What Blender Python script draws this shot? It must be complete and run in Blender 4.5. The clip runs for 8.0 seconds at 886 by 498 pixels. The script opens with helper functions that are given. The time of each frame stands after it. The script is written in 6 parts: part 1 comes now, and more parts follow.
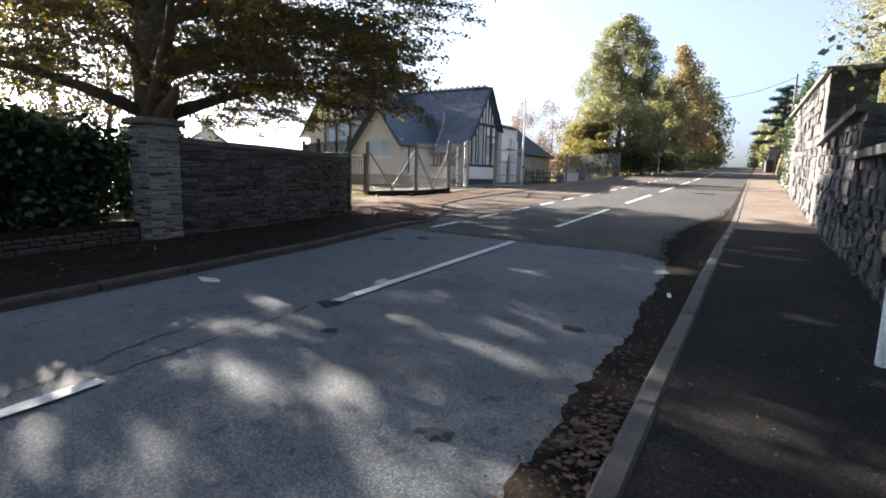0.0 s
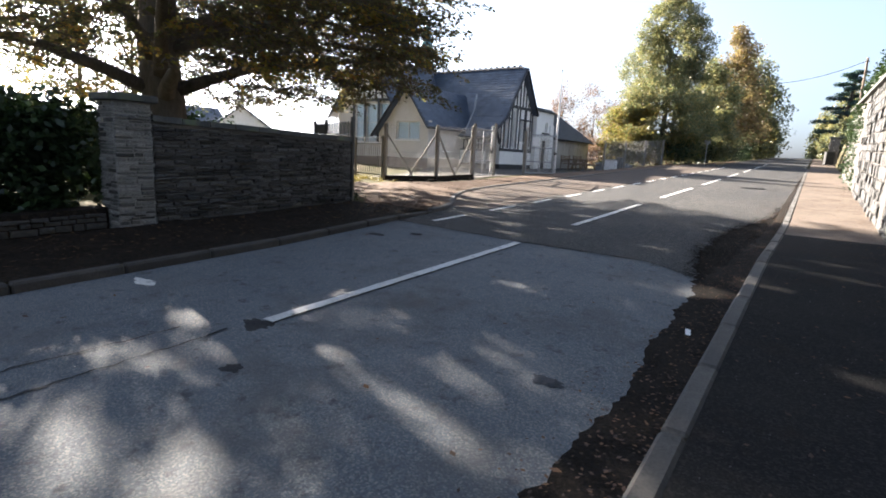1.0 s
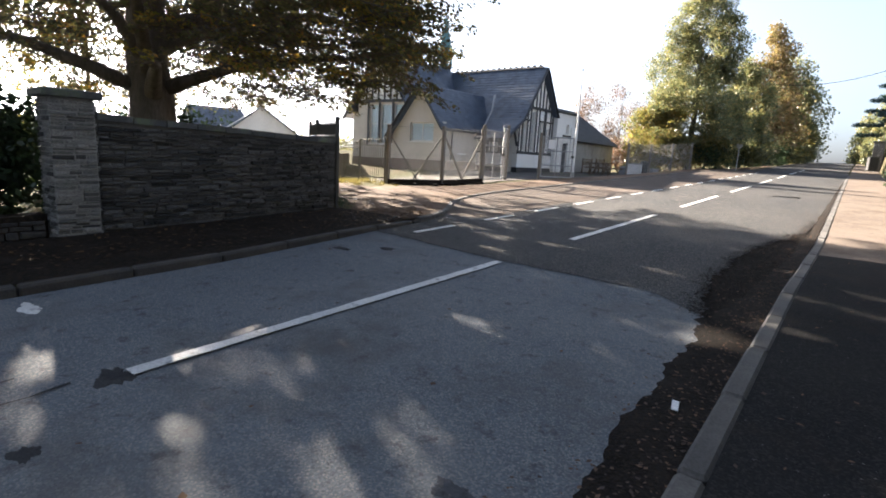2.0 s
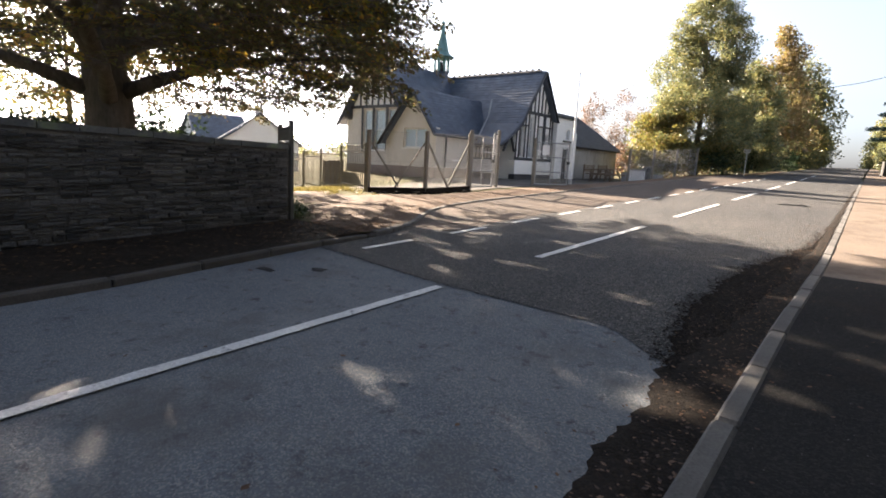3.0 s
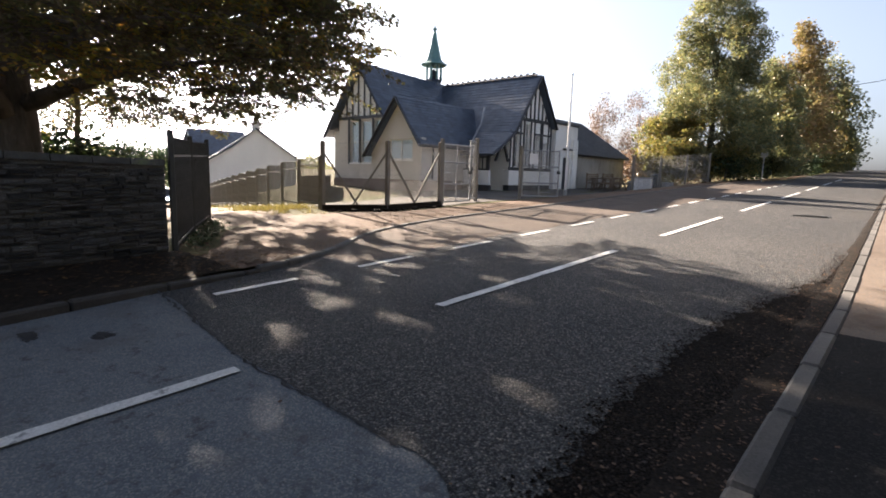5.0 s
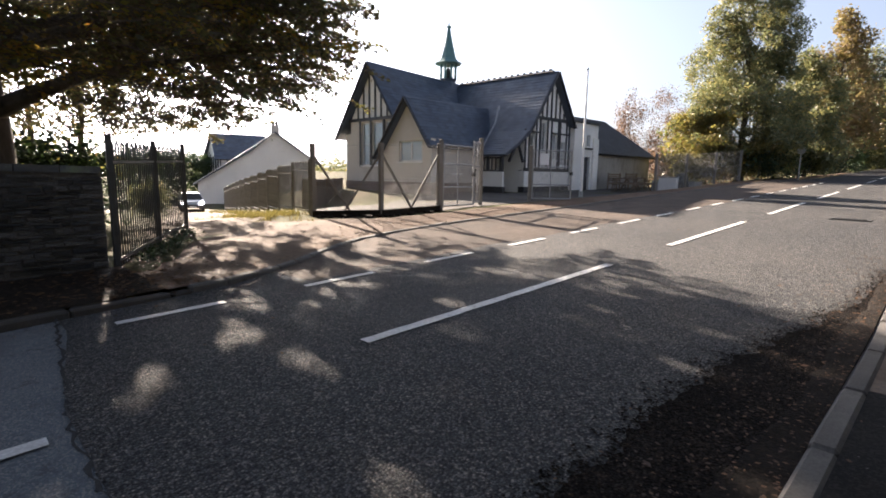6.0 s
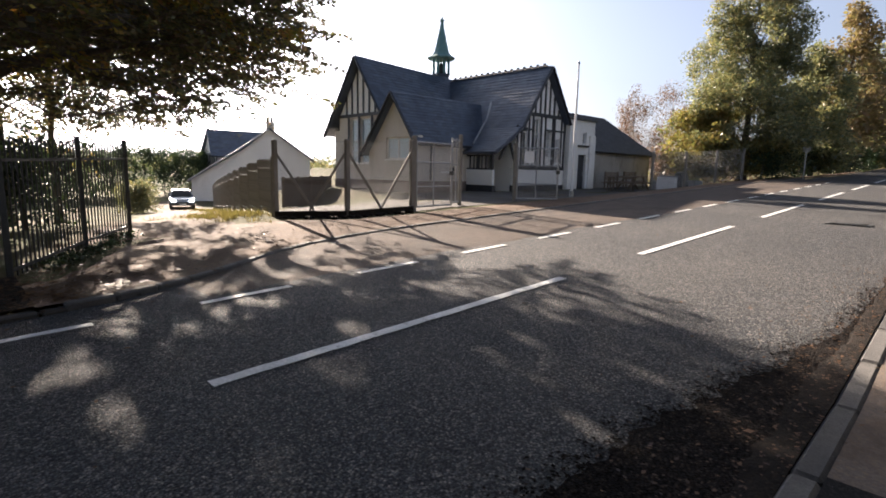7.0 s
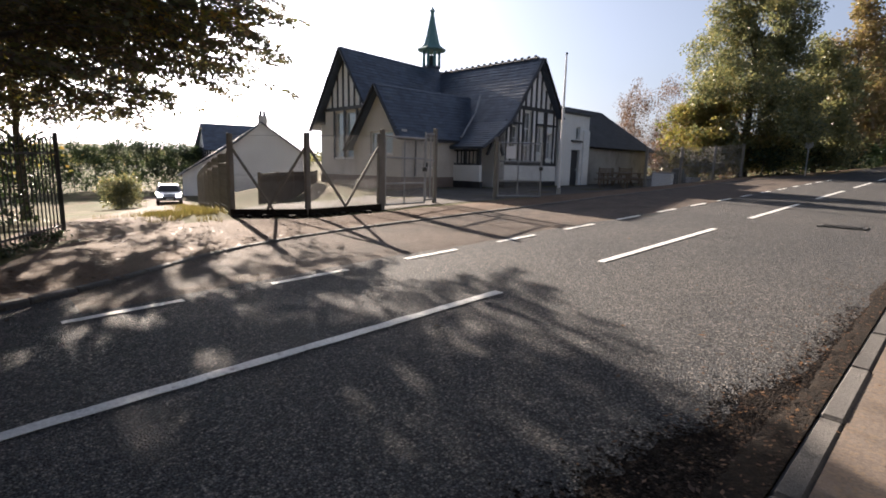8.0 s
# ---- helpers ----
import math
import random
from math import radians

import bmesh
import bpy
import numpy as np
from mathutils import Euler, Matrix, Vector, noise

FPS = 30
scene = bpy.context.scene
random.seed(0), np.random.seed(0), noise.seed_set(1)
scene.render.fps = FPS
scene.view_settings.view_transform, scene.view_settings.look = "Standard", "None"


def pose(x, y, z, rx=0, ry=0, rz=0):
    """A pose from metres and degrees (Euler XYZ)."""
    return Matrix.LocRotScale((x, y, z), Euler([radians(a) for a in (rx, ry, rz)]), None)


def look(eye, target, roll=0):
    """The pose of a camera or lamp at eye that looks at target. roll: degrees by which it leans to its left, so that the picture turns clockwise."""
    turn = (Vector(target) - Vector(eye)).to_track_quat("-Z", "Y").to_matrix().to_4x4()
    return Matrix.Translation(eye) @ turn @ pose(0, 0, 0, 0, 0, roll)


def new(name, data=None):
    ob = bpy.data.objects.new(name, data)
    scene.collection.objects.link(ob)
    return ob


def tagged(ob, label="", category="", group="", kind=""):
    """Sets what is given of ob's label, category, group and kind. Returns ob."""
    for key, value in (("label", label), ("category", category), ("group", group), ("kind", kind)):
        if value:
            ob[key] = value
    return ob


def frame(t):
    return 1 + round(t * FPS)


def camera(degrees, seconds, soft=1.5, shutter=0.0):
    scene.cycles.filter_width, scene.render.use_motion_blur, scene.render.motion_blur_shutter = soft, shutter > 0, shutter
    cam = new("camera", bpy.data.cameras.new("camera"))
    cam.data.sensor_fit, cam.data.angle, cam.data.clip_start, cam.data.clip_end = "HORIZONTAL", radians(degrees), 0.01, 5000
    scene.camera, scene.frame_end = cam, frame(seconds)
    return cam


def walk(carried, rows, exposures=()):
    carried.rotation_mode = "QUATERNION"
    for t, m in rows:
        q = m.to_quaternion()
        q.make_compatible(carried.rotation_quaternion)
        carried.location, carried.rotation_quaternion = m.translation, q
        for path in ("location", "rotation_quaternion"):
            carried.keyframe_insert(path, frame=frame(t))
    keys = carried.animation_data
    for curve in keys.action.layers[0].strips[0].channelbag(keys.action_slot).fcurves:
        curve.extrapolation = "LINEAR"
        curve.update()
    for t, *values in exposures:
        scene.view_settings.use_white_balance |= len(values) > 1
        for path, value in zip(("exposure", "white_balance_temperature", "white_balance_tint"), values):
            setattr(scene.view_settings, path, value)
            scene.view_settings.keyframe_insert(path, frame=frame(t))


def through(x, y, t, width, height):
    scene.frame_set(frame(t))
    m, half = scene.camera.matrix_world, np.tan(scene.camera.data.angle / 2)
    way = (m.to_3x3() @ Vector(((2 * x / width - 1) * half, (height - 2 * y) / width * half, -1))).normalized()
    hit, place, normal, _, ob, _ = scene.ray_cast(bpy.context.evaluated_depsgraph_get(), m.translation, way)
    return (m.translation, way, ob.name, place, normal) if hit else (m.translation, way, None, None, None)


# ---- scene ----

cam = camera(82.0, 8.0, 1.8)
PATH = [
    (0.0, (0.087, 1.587, 1.107), (-0.941, 3.279, 0.819), 1.4),
    (0.5, (0.073, 2.142, 1.153), (-1.002, 3.796, 0.822), 2.1),
    (1.0, (0.065, 2.754, 1.218), (-1.075, 4.358, 0.859), 2.8),
    (1.5, (0.036, 3.315, 1.263), (-1.160, 4.875, 0.895), 3.3),
    (3.0, (0.097, 5.119, 1.337), (-1.155, 6.641, 1.002), 3.0),
    (3.5, (0.082, 5.683, 1.365), (-1.201, 7.182, 1.039), 3.0),
    (4.0, (0.032, 6.346, 1.391), (-1.268, 7.832, 1.071), 2.3),
    (4.5, (0.056, 6.898, 1.407), (-1.236, 8.394, 1.102), 2.0),
    (6.0, (0.037, 8.696, 1.493), (-1.361, 10.096, 1.199), 1.0),
    (6.5, (0.051, 9.285, 1.523), (-1.364, 10.664, 1.213), 1.1),
    (7.0, (0.094, 9.906, 1.548), (-1.322, 11.285, 1.243), 1.2),
    (7.5, (0.112, 10.503, 1.552), (-1.312, 11.875, 1.256), 0.9),
    (8.0, (0.141, 11.078, 1.594), (-1.286, 12.442, 1.269), 1.4),
]
walk(cam, [(t, look(eye, target, roll)) for t, eye, target, roll in PATH],
     exposures=[(0.0, 2.82, 5300, 12), (1.7, 2.98, 5400, 12), (3.5, 2.95, 5900, 15), (4.7, 2.62, 5700, 15), (6.5, 2.27, 5600, 16), (8.0, 1.8, 5550, 16)])

# ---- world and sun ----
SUN_AZ, SUN_EL = radians(-76.5), radians(20.0)
world = bpy.data.worlds.new("world")
scene.world = world
world.use_nodes = True
wn = world.node_tree
sky = wn.nodes.new("ShaderNodeTexSky")
sky.sky_type = "NISHITA"
sky.sun_disc = False
sky.sun_elevation = SUN_EL
sky.sun_rotation = SUN_AZ
sky.air_density, sky.dust_density, sky.ozone_density = 1.0, 3.0, 1.0
haze = wn.nodes.new("ShaderNodeHueSaturation")
haze.inputs["Saturation"].default_value = 0.46
wn.links.new(sky.outputs[0], haze.inputs["Color"])
wn.links.new(haze.outputs[0], wn.nodes["Background"].inputs[0])
wn.nodes["Background"].inputs[1].default_value = 0.042
sun_data = bpy.data.lights.new("sun", "SUN")
sun_data.energy, sun_data.angle, sun_data.color = 7.2, radians(0.53), (1.0, 0.79, 0.54)
sun = new("sun", sun_data)
sun_dir = Vector((math.sin(SUN_AZ) * math.cos(SUN_EL), math.cos(SUN_AZ) * math.cos(SUN_EL), math.sin(SUN_EL)))
sun.matrix_world = look(sun_dir * 100, (0, 0, 0))


# ---- materials ----
def node(nt, kind, **inputs):
    n = nt.nodes.new(kind)
    for k, v in inputs.items():
        n.inputs[k.replace("_", " ")].default_value = v
    return n


def ramp(nt, fac, stops):
    r = nt.nodes.new("ShaderNodeValToRGB")
    el = r.color_ramp.elements
    while len(el) < len(stops):
        el.new(0.5)
    for e, (p, c) in zip(el, stops):
        e.position, e.color = p, (*c, 1) if len(c) == 3 else c
    nt.links.new(fac, r.inputs[0])
    return r


def mixed(nt, fac, a, b, mode="MIX"):
    m = nt.nodes.new("ShaderNodeMix")
    m.data_type, m.blend_type = "RGBA", mode
    for slot, v in ((0, fac), (6, a), (7, b)):
        if hasattr(v, "links"):
            nt.links.new(v, m.inputs[slot])
        elif slot == 0:
            m.inputs[0].default_value = v
        else:
            m.inputs[slot].default_value = (*v, 1)
    return m.outputs[2]


def surf(name, c1, c2, rough=0.8, big=1.0, fine=40.0, bump=0.3, dist=0.01, stain=None, stain_scale=0.4, stain_lo=0.5, stain_hi=0.7,
         speck=None, speck_scale=120.0, speck_amt=0.5, rand=0.0, metal=0.0, spec=0.5, stretch=(1, 1, 1), island=0.0, chips=0.0, mottle=None):
    """A surface with a large and a fine variation, optional stains, specks and a difference from piece to piece."""
    m = bpy.data.materials.new(name)
    m.use_nodes = True
    nt = m.node_tree
    b = nt.nodes["Principled BSDF"]
    tc = nt.nodes.new("ShaderNodeTexCoord")
    mp = nt.nodes.new("ShaderNodeMapping")
    mp.inputs["Scale"].default_value = stretch
    nt.links.new(tc.outputs["Object"], mp.inputs[0])
    n1 = node(nt, "ShaderNodeTexNoise", Scale=big, Detail=5.0, Roughness=0.6)
    n2 = node(nt, "ShaderNodeTexNoise", Scale=fine, Detail=4.0, Roughness=0.65)
    for n in (n1, n2):
        nt.links.new(mp.outputs[0], n.inputs["Vector"])
    col = mixed(nt, ramp(nt, n1.outputs[0], [(0.35, (0, 0, 0)), (0.65, (1, 1, 1))]).outputs[0], c1, c2)
    lum = ramp(nt, n2.outputs[0], [(0.3, (0.72, 0.72, 0.72)), (0.7, (1.2, 1.2, 1.2))])
    col = mixed(nt, 1.0, col, lum.outputs[0], "MULTIPLY")
    if speck:
        v = node(nt, "ShaderNodeTexVoronoi", Scale=speck_scale)
        nt.links.new(mp.outputs[0], v.inputs["Vector"])
        hsv = nt.nodes.new("ShaderNodeSeparateColor")
        nt.links.new(v.outputs["Color"], hsv.inputs[0])
        r = ramp(nt, hsv.outputs[0], [(0.55, (0, 0, 0)), (0.95, (speck_amt,) * 3)])
        col = mixed(nt, r.outputs[0], col, speck)
    if chips:
        cv = node(nt, "ShaderNodeTexVoronoi", Scale=chips)
        nt.links.new(mp.outputs[0], cv.inputs["Vector"])
        sep = nt.nodes.new("ShaderNodeSeparateColor")
        nt.links.new(cv.outputs["Color"], sep.inputs[0])
        each = ramp(nt, sep.outputs[1], [(0.0, (0.5, 0.5, 0.5)), (0.6, (0.95, 0.95, 0.95)), (1.0, (1.9, 1.8, 1.7))])
        col = mixed(nt, 1.0, col, each.outputs[0], "MULTIPLY")
        gap = ramp(nt, cv.outputs["Distance"], [(0.35, (1, 1, 1)), (0.75, (0.35, 0.35, 0.36))])
        col = mixed(nt, 1.0, col, gap.outputs[0], "MULTIPLY")
    if mottle:
        n4 = node(nt, "ShaderNodeTexNoise", Scale=7.0, Detail=9.0, Roughness=0.72)
        nt.links.new(mp.outputs[0], n4.inputs["Vector"])
        r = ramp(nt, n4.outputs[0], [(0.56, (0, 0, 0)), (0.66, (0.85, 0.85, 0.85))])
        col = mixed(nt, r.outputs[0], col, mottle)
    if stain:
        n3 = node(nt, "ShaderNodeTexNoise", Scale=stain_scale, Detail=6.0, Roughness=0.7)
        nt.links.new(mp.outputs[0], n3.inputs["Vector"])
        r = ramp(nt, n3.outputs[0], [(stain_lo, (0, 0, 0)), (stain_hi, (1, 1, 1))])
        col = mixed(nt, r.outputs[0], col, stain)
    if rand or island:
        src = nt.nodes.new("ShaderNodeObjectInfo" if rand else "ShaderNodeNewGeometry")
        amt = rand or island
        r = ramp(nt, src.outputs["Random" if rand else "Random Per Island"], [(0.0, (1 - amt,) * 3), (1.0, (1 + amt,) * 3)])
        col = mixed(nt, 1.0, col, r.outputs[0], "MULTIPLY")
    nt.links.new(col, b.inputs["Base Color"])
    b.inputs["Roughness"].default_value = rough
    b.inputs["Metallic"].default_value = metal
    b.inputs["Specular IOR Level"].default_value = spec
    if bump:
        bp = node(nt, "ShaderNodeBump", Strength=bump, Distance=dist)
        if chips:
            rise = nt.nodes.new("ShaderNodeMath")
            rise.operation = "MULTIPLY_ADD"
            nt.links.new(cv.outputs["Distance"], rise.inputs[0])
            rise.inputs[1].default_value = -1.0
            nt.links.new(sep.outputs[0], rise.inputs[2])
            nt.links.new(rise.outputs[0], bp.inputs["Height"])
        else:
            nt.links.new(n2.outputs[0], bp.inputs["Height"])
        nt.links.new(bp.outputs[0], b.inputs["Normal"])
    return m


def leaf_mat(name, colours, through=0.45, gloss=0.25, glow=(1.25, 1.3, 0.75)):
    m = bpy.data.materials.new(name)
    m.use_nodes = True
    nt = m.node_tree
    nt.nodes.remove(nt.nodes["Principled BSDF"])
    geo = nt.nodes.new("ShaderNodeNewGeometry")
    stops = [(i / (len(colours) - 1), c) for i, c in enumerate(colours)]
    c = ramp(nt, geo.outputs["Random Per Island"], stops).outputs[0]
    d, tr, gl = (nt.nodes.new("ShaderNodeBsdf" + k) for k in ("Diffuse", "Translucent", "Glossy"))
    gl.inputs["Roughness"].default_value = 0.4
    nt.links.new(c, d.inputs[0])
    nt.links.new(mixed(nt, 1.0, c, glow, "MULTIPLY"), tr.inputs[0])
    mx = node(nt, "ShaderNodeMixShader", Fac=through)
    nt.links.new(d.outputs[0], mx.inputs[1])
    nt.links.new(tr.outputs[0], mx.inputs[2])
    m2 = node(nt, "ShaderNodeMixShader", Fac=gloss * 0.15)
    nt.links.new(mx.outputs[0], m2.inputs[1])
    nt.links.new(gl.outputs[0], m2.inputs[2])
    nt.links.new(m2.outputs[0], nt.nodes["Material Output"].inputs[0])
    return m


OLD_ROAD = surf("worn_road", (0.098, 0.114, 0.134), (0.148, 0.16, 0.172), 0.85, 0.5, 60, 1.0, 0.012, spec=0.15, stain=(0.10, 0.098, 0.098), stain_scale=0.6, stain_lo=0.5, stain_hi=0.7,
                speck=(0.26, 0.255, 0.24), speck_scale=110, speck_amt=0.7, mottle=(0.062, 0.062, 0.066))
NEW_ROAD = surf("chip_road", (0.051, 0.056, 0.063), (0.078, 0.08, 0.082), 0.85, 0.4, 90, 1.0, 0.012, spec=0.2, speck=(0.21, 0.195, 0.175), speck_scale=70, speck_amt=0.6, chips=75)
FLAKED = surf("flaked_road", (0.06, 0.063, 0.07), (0.085, 0.088, 0.094), 0.85, 4, 60, 0.8, 0.012, spec=0.12)
# Damp chippings, with the tree's shade along the kerb put into the colour.
DAMP_SHADE_ROAD = surf("damp_shaded_chip_road", (0.013, 0.0115, 0.0105), (0.022, 0.019, 0.017), 0.95, 2.0, 60, 1.0, 0.012, spec=0.05, speck=(0.06, 0.042, 0.03), speck_scale=45, speck_amt=0.4, chips=70)
# Darker than the tarmac itself: shade on the near footway is in this colour.
PAVE = surf("shaded_footway_tarmac", (0.018, 0.018, 0.019), (0.027, 0.026, 0.025), 0.95, 0.8, 90, 0.5, 0.006, spec=0.05, speck=(0.06, 0.056, 0.05), speck_scale=90, speck_amt=0.4,
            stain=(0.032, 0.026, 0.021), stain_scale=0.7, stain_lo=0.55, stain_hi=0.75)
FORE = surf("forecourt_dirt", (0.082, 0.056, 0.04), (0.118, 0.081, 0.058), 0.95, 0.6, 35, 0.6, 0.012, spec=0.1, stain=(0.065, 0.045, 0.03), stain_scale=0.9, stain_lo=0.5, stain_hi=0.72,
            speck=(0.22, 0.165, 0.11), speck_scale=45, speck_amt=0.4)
EARTH = surf("earth_and_grass", (0.10, 0.085, 0.055), (0.075, 0.085, 0.035), 0.95, 0.35, 12, 0.8, 0.04, spec=0.03, stain=(0.16, 0.12, 0.08), stain_scale=0.25)
GUTTER = surf("leaf_mould", (0.011, 0.0095, 0.0085), (0.021, 0.018, 0.0155), 0.95, 3, 45, 1.0, 0.02, spec=0.08, speck=(0.04, 0.029, 0.02), speck_scale=75, speck_amt=0.5)
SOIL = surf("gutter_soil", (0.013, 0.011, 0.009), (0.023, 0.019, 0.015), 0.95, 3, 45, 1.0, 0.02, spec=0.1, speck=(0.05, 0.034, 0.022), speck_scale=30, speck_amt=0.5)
KERB = surf("kerb_concrete", (0.062, 0.059, 0.056), (0.10, 0.094, 0.087), 0.9, 2.5, 60, 0.6, 0.008, stain=(0.13, 0.12, 0.105), stain_scale=2.0, rand=0.18)
KERB_DARK = surf("weathered_kerb", (0.035, 0.031, 0.027), (0.062, 0.054, 0.047), 0.9, 2.5, 50, 0.5, 0.008, stain=(0.03, 0.03, 0.024), stain_scale=1.6, rand=0.2)
PAINT = surf("road_paint", (0.5, 0.5, 0.49), (0.63, 0.63, 0.61), 0.65, 2, 50, 0.5, 0.006, stain=(0.2, 0.2, 0.2), stain_scale=9, stain_lo=0.57, stain_hi=0.68)
TAR = surf("tar_patch", (0.035, 0.035, 0.037), (0.05, 0.05, 0.05), 0.85, 3, 60, 0.5, 0.006, spec=0.12)
# Pale stains: lighter stones, and glints off their faces put into the colour.
STONE = surf("slate_stone", (0.034, 0.033, 0.031), (0.066, 0.062, 0.058), 0.65, 5, 35, 0.9, 0.02, stain=(0.26, 0.25, 0.235), stain_scale=11, stain_lo=0.57, stain_hi=0.66, rand=0.85)
STONE_PALE = surf("pillar_stone", (0.045, 0.044, 0.042), (0.26, 0.25, 0.23), 0.85, 9, 35, 0.8, 0.015, stain=(0.09, 0.085, 0.08), stain_scale=4, rand=0.85)
MORTAR_PALE = surf("lime_mortar", (0.2, 0.19, 0.175), (0.3, 0.285, 0.26), 0.95, 6, 40, 0.6, 0.01)
STONE_R = surf("garden_wall_stone", (0.045, 0.046, 0.047), (0.10, 0.098, 0.096), 0.9, 6, 30, 1.0, 0.03, stain=(0.26, 0.25, 0.235), stain_scale=5, stain_lo=0.57, stain_hi=0.68, rand=0.45)
MORTAR = surf("wall_mortar", (0.07, 0.065, 0.06), (0.11, 0.10, 0.09), 0.95, 3, 40, 0.6, 0.015)
COPING = surf("coping_stone", (0.05, 0.05, 0.048), (0.085, 0.083, 0.08), 0.85, 3, 40, 0.5, 0.01, stain=(0.10, 0.12, 0.06), stain_scale=3, rand=0.15)
RENDER_WALL = surf("painted_render", (0.50, 0.465, 0.41), (0.57, 0.535, 0.48), 0.9, 0.8, 60, 0.35, 0.006, stain=(0.40, 0.36, 0.30), stain_scale=0.9, stretch=(1, 1, 0.5))
WHITE_WALL = surf("white_render", (0.66, 0.655, 0.63), (0.74, 0.735, 0.71), 0.85, 0.8, 50, 0.3, 0.006, stain=(0.5, 0.48, 0.44), stain_scale=1.2, stain_lo=0.6, stain_hi=0.8, stretch=(1, 1, 0.5))
# Weathering and the shade on the wall are both in this grey.
GREY_WALL = surf("weathered_shaded_render", (0.26, 0.25, 0.23), (0.34, 0.325, 0.3), 0.9, 0.8, 50, 0.4, 0.006, stain=(0.15, 0.14, 0.125), stain_scale=1.1, stretch=(1, 1, 0.5))
PLINTH = surf("brown_plinth", (0.16, 0.125, 0.105), (0.21, 0.17, 0.145), 0.85, 1.5, 40, 0.4, 0.006)
TIMBER = surf("black_timber", (0.02, 0.021, 0.025), (0.035, 0.036, 0.04), 0.6, 3, 40, 0.4, 0.005, stretch=(1, 1, 0.2))
DARK_SLATE = surf("dark_roof_slate", (0.018, 0.019, 0.022), (0.03, 0.03, 0.033), 0.6, 1.5, 30, 0.3, 0.005, spec=0.2, island=0.3)
SLATE = surf("roof_slate", (0.044, 0.058, 0.085), (0.07, 0.085, 0.115), 0.42, 1.5, 30, 0.3, 0.005, stain=(0.13, 0.13, 0.11), stain_scale=0.8, stain_lo=0.6, stain_hi=0.8, island=0.25)
RIDGE = surf("ridge_tile", (0.075, 0.07, 0.068), (0.12, 0.108, 0.1), 0.8, 4, 40, 0.4, 0.006, rand=0.15)
COPPER = surf("verdigris_copper", (0.085, 0.17, 0.17), (0.13, 0.25, 0.24), 0.6, 3, 30, 0.3, 0.005, stain=(0.05, 0.10, 0.10), stain_scale=3)
FRAME = surf("white_window_paint", (0.7, 0.7, 0.68), (0.78, 0.78, 0.76), 0.5, 4, 50, 0.1, 0.003)
POST = surf("concrete_fence_post", (0.15, 0.138, 0.12), (0.21, 0.195, 0.17), 0.85, 4, 50, 0.5, 0.006, stain=(0.15, 0.14, 0.11), stain_scale=3)
DARK_METAL = surf("dark_painted_steel", (0.03, 0.032, 0.03), (0.05, 0.05, 0.048), 0.55, 5, 60, 0.2, 0.003, metal=0.3)
GALV = surf("galvanised_steel", (0.28, 0.285, 0.29), (0.36, 0.365, 0.37), 0.5, 6, 60, 0.2, 0.003, metal=0.6)
WIRE = surf("fence_wire", (0.3, 0.295, 0.28), (0.38, 0.375, 0.36), 0.8, 6, 60, 0.0, metal=0.5)
BARK = surf("bark", (0.06, 0.052, 0.042), (0.10, 0.085, 0.07), 0.95, 4, 18, 1.0, 0.04, stretch=(1, 1, 0.3))
BIRCH_BARK = surf("pale_bark", (0.30, 0.28, 0.25), (0.42, 0.40, 0.37), 0.9, 4, 18, 0.6, 0.02, stretch=(1, 1, 0.4))
WOOD = surf("weathered_wood", (0.11, 0.085, 0.06), (0.17, 0.13, 0.095), 0.85, 3, 30, 0.5, 0.008, stretch=(1, 1, 0.15))
CAR_PAINT = surf("silver_car_paint", (0.26, 0.27, 0.28), (0.31, 0.32, 0.33), 0.25, 2, 60, 0.0, metal=0.4)
RUBBER = surf("tyre_rubber", (0.02, 0.02, 0.02), (0.03, 0.03, 0.03), 0.85, 6, 60, 0.2, 0.003)
WHITE_PLASTIC = surf("white_plastic", (0.7, 0.71, 0.72), (0.78, 0.78, 0.78), 0.4, 4, 40, 0.0)
# Sky reflected in window glass, put into the colour of a panel.
SKY_PANEL = surf("sky_reflection_panel", (0.55, 0.68, 0.76), (0.63, 0.75, 0.82), 0.8, 2, 30, 0.1, 0.003)
INSIDE = surf("dark_interior", (0.03, 0.03, 0.03), (0.05, 0.05, 0.05), 0.9, 2, 30, 0.0)
GLASS = bpy.data.materials.new("window_glass")
GLASS.use_nodes = True
gb = GLASS.node_tree.nodes["Principled BSDF"]
gb.inputs["Base Color"].default_value = (0.9, 0.93, 0.95, 1)
gb.inputs["Roughness"].default_value, gb.inputs["Transmission Weight"].default_value, gb.inputs["IOR"].default_value = 0.03, 1.0, 1.45
HEADLIGHT = bpy.data.materials.new("lit_headlight")
HEADLIGHT.use_nodes = True
HEADLIGHT.node_tree.nodes["Principled BSDF"].inputs["Emission Color"].default_value = (1, 0.97, 0.9, 1)
HEADLIGHT.node_tree.nodes["Principled BSDF"].inputs["Emission Strength"].default_value = 6.0
L_BEECH = leaf_mat("beech_leaf", [(0.05, 0.056, 0.036), (0.07, 0.078, 0.042), (0.09, 0.06, 0.046), (0.10, 0.112, 0.046), (0.14, 0.10, 0.052)], 0.5, glow=(1.3, 1.25, 0.85))
# Sunlight through beech leaves, put into a yellow leaf colour.
L_SUNLIT = leaf_mat("sunlit_beech_leaf", [(0.11, 0.115, 0.03), (0.16, 0.15, 0.038), (0.21, 0.15, 0.04), (0.19, 0.10, 0.035)], 0.6, glow=(1.5, 1.35, 0.6))
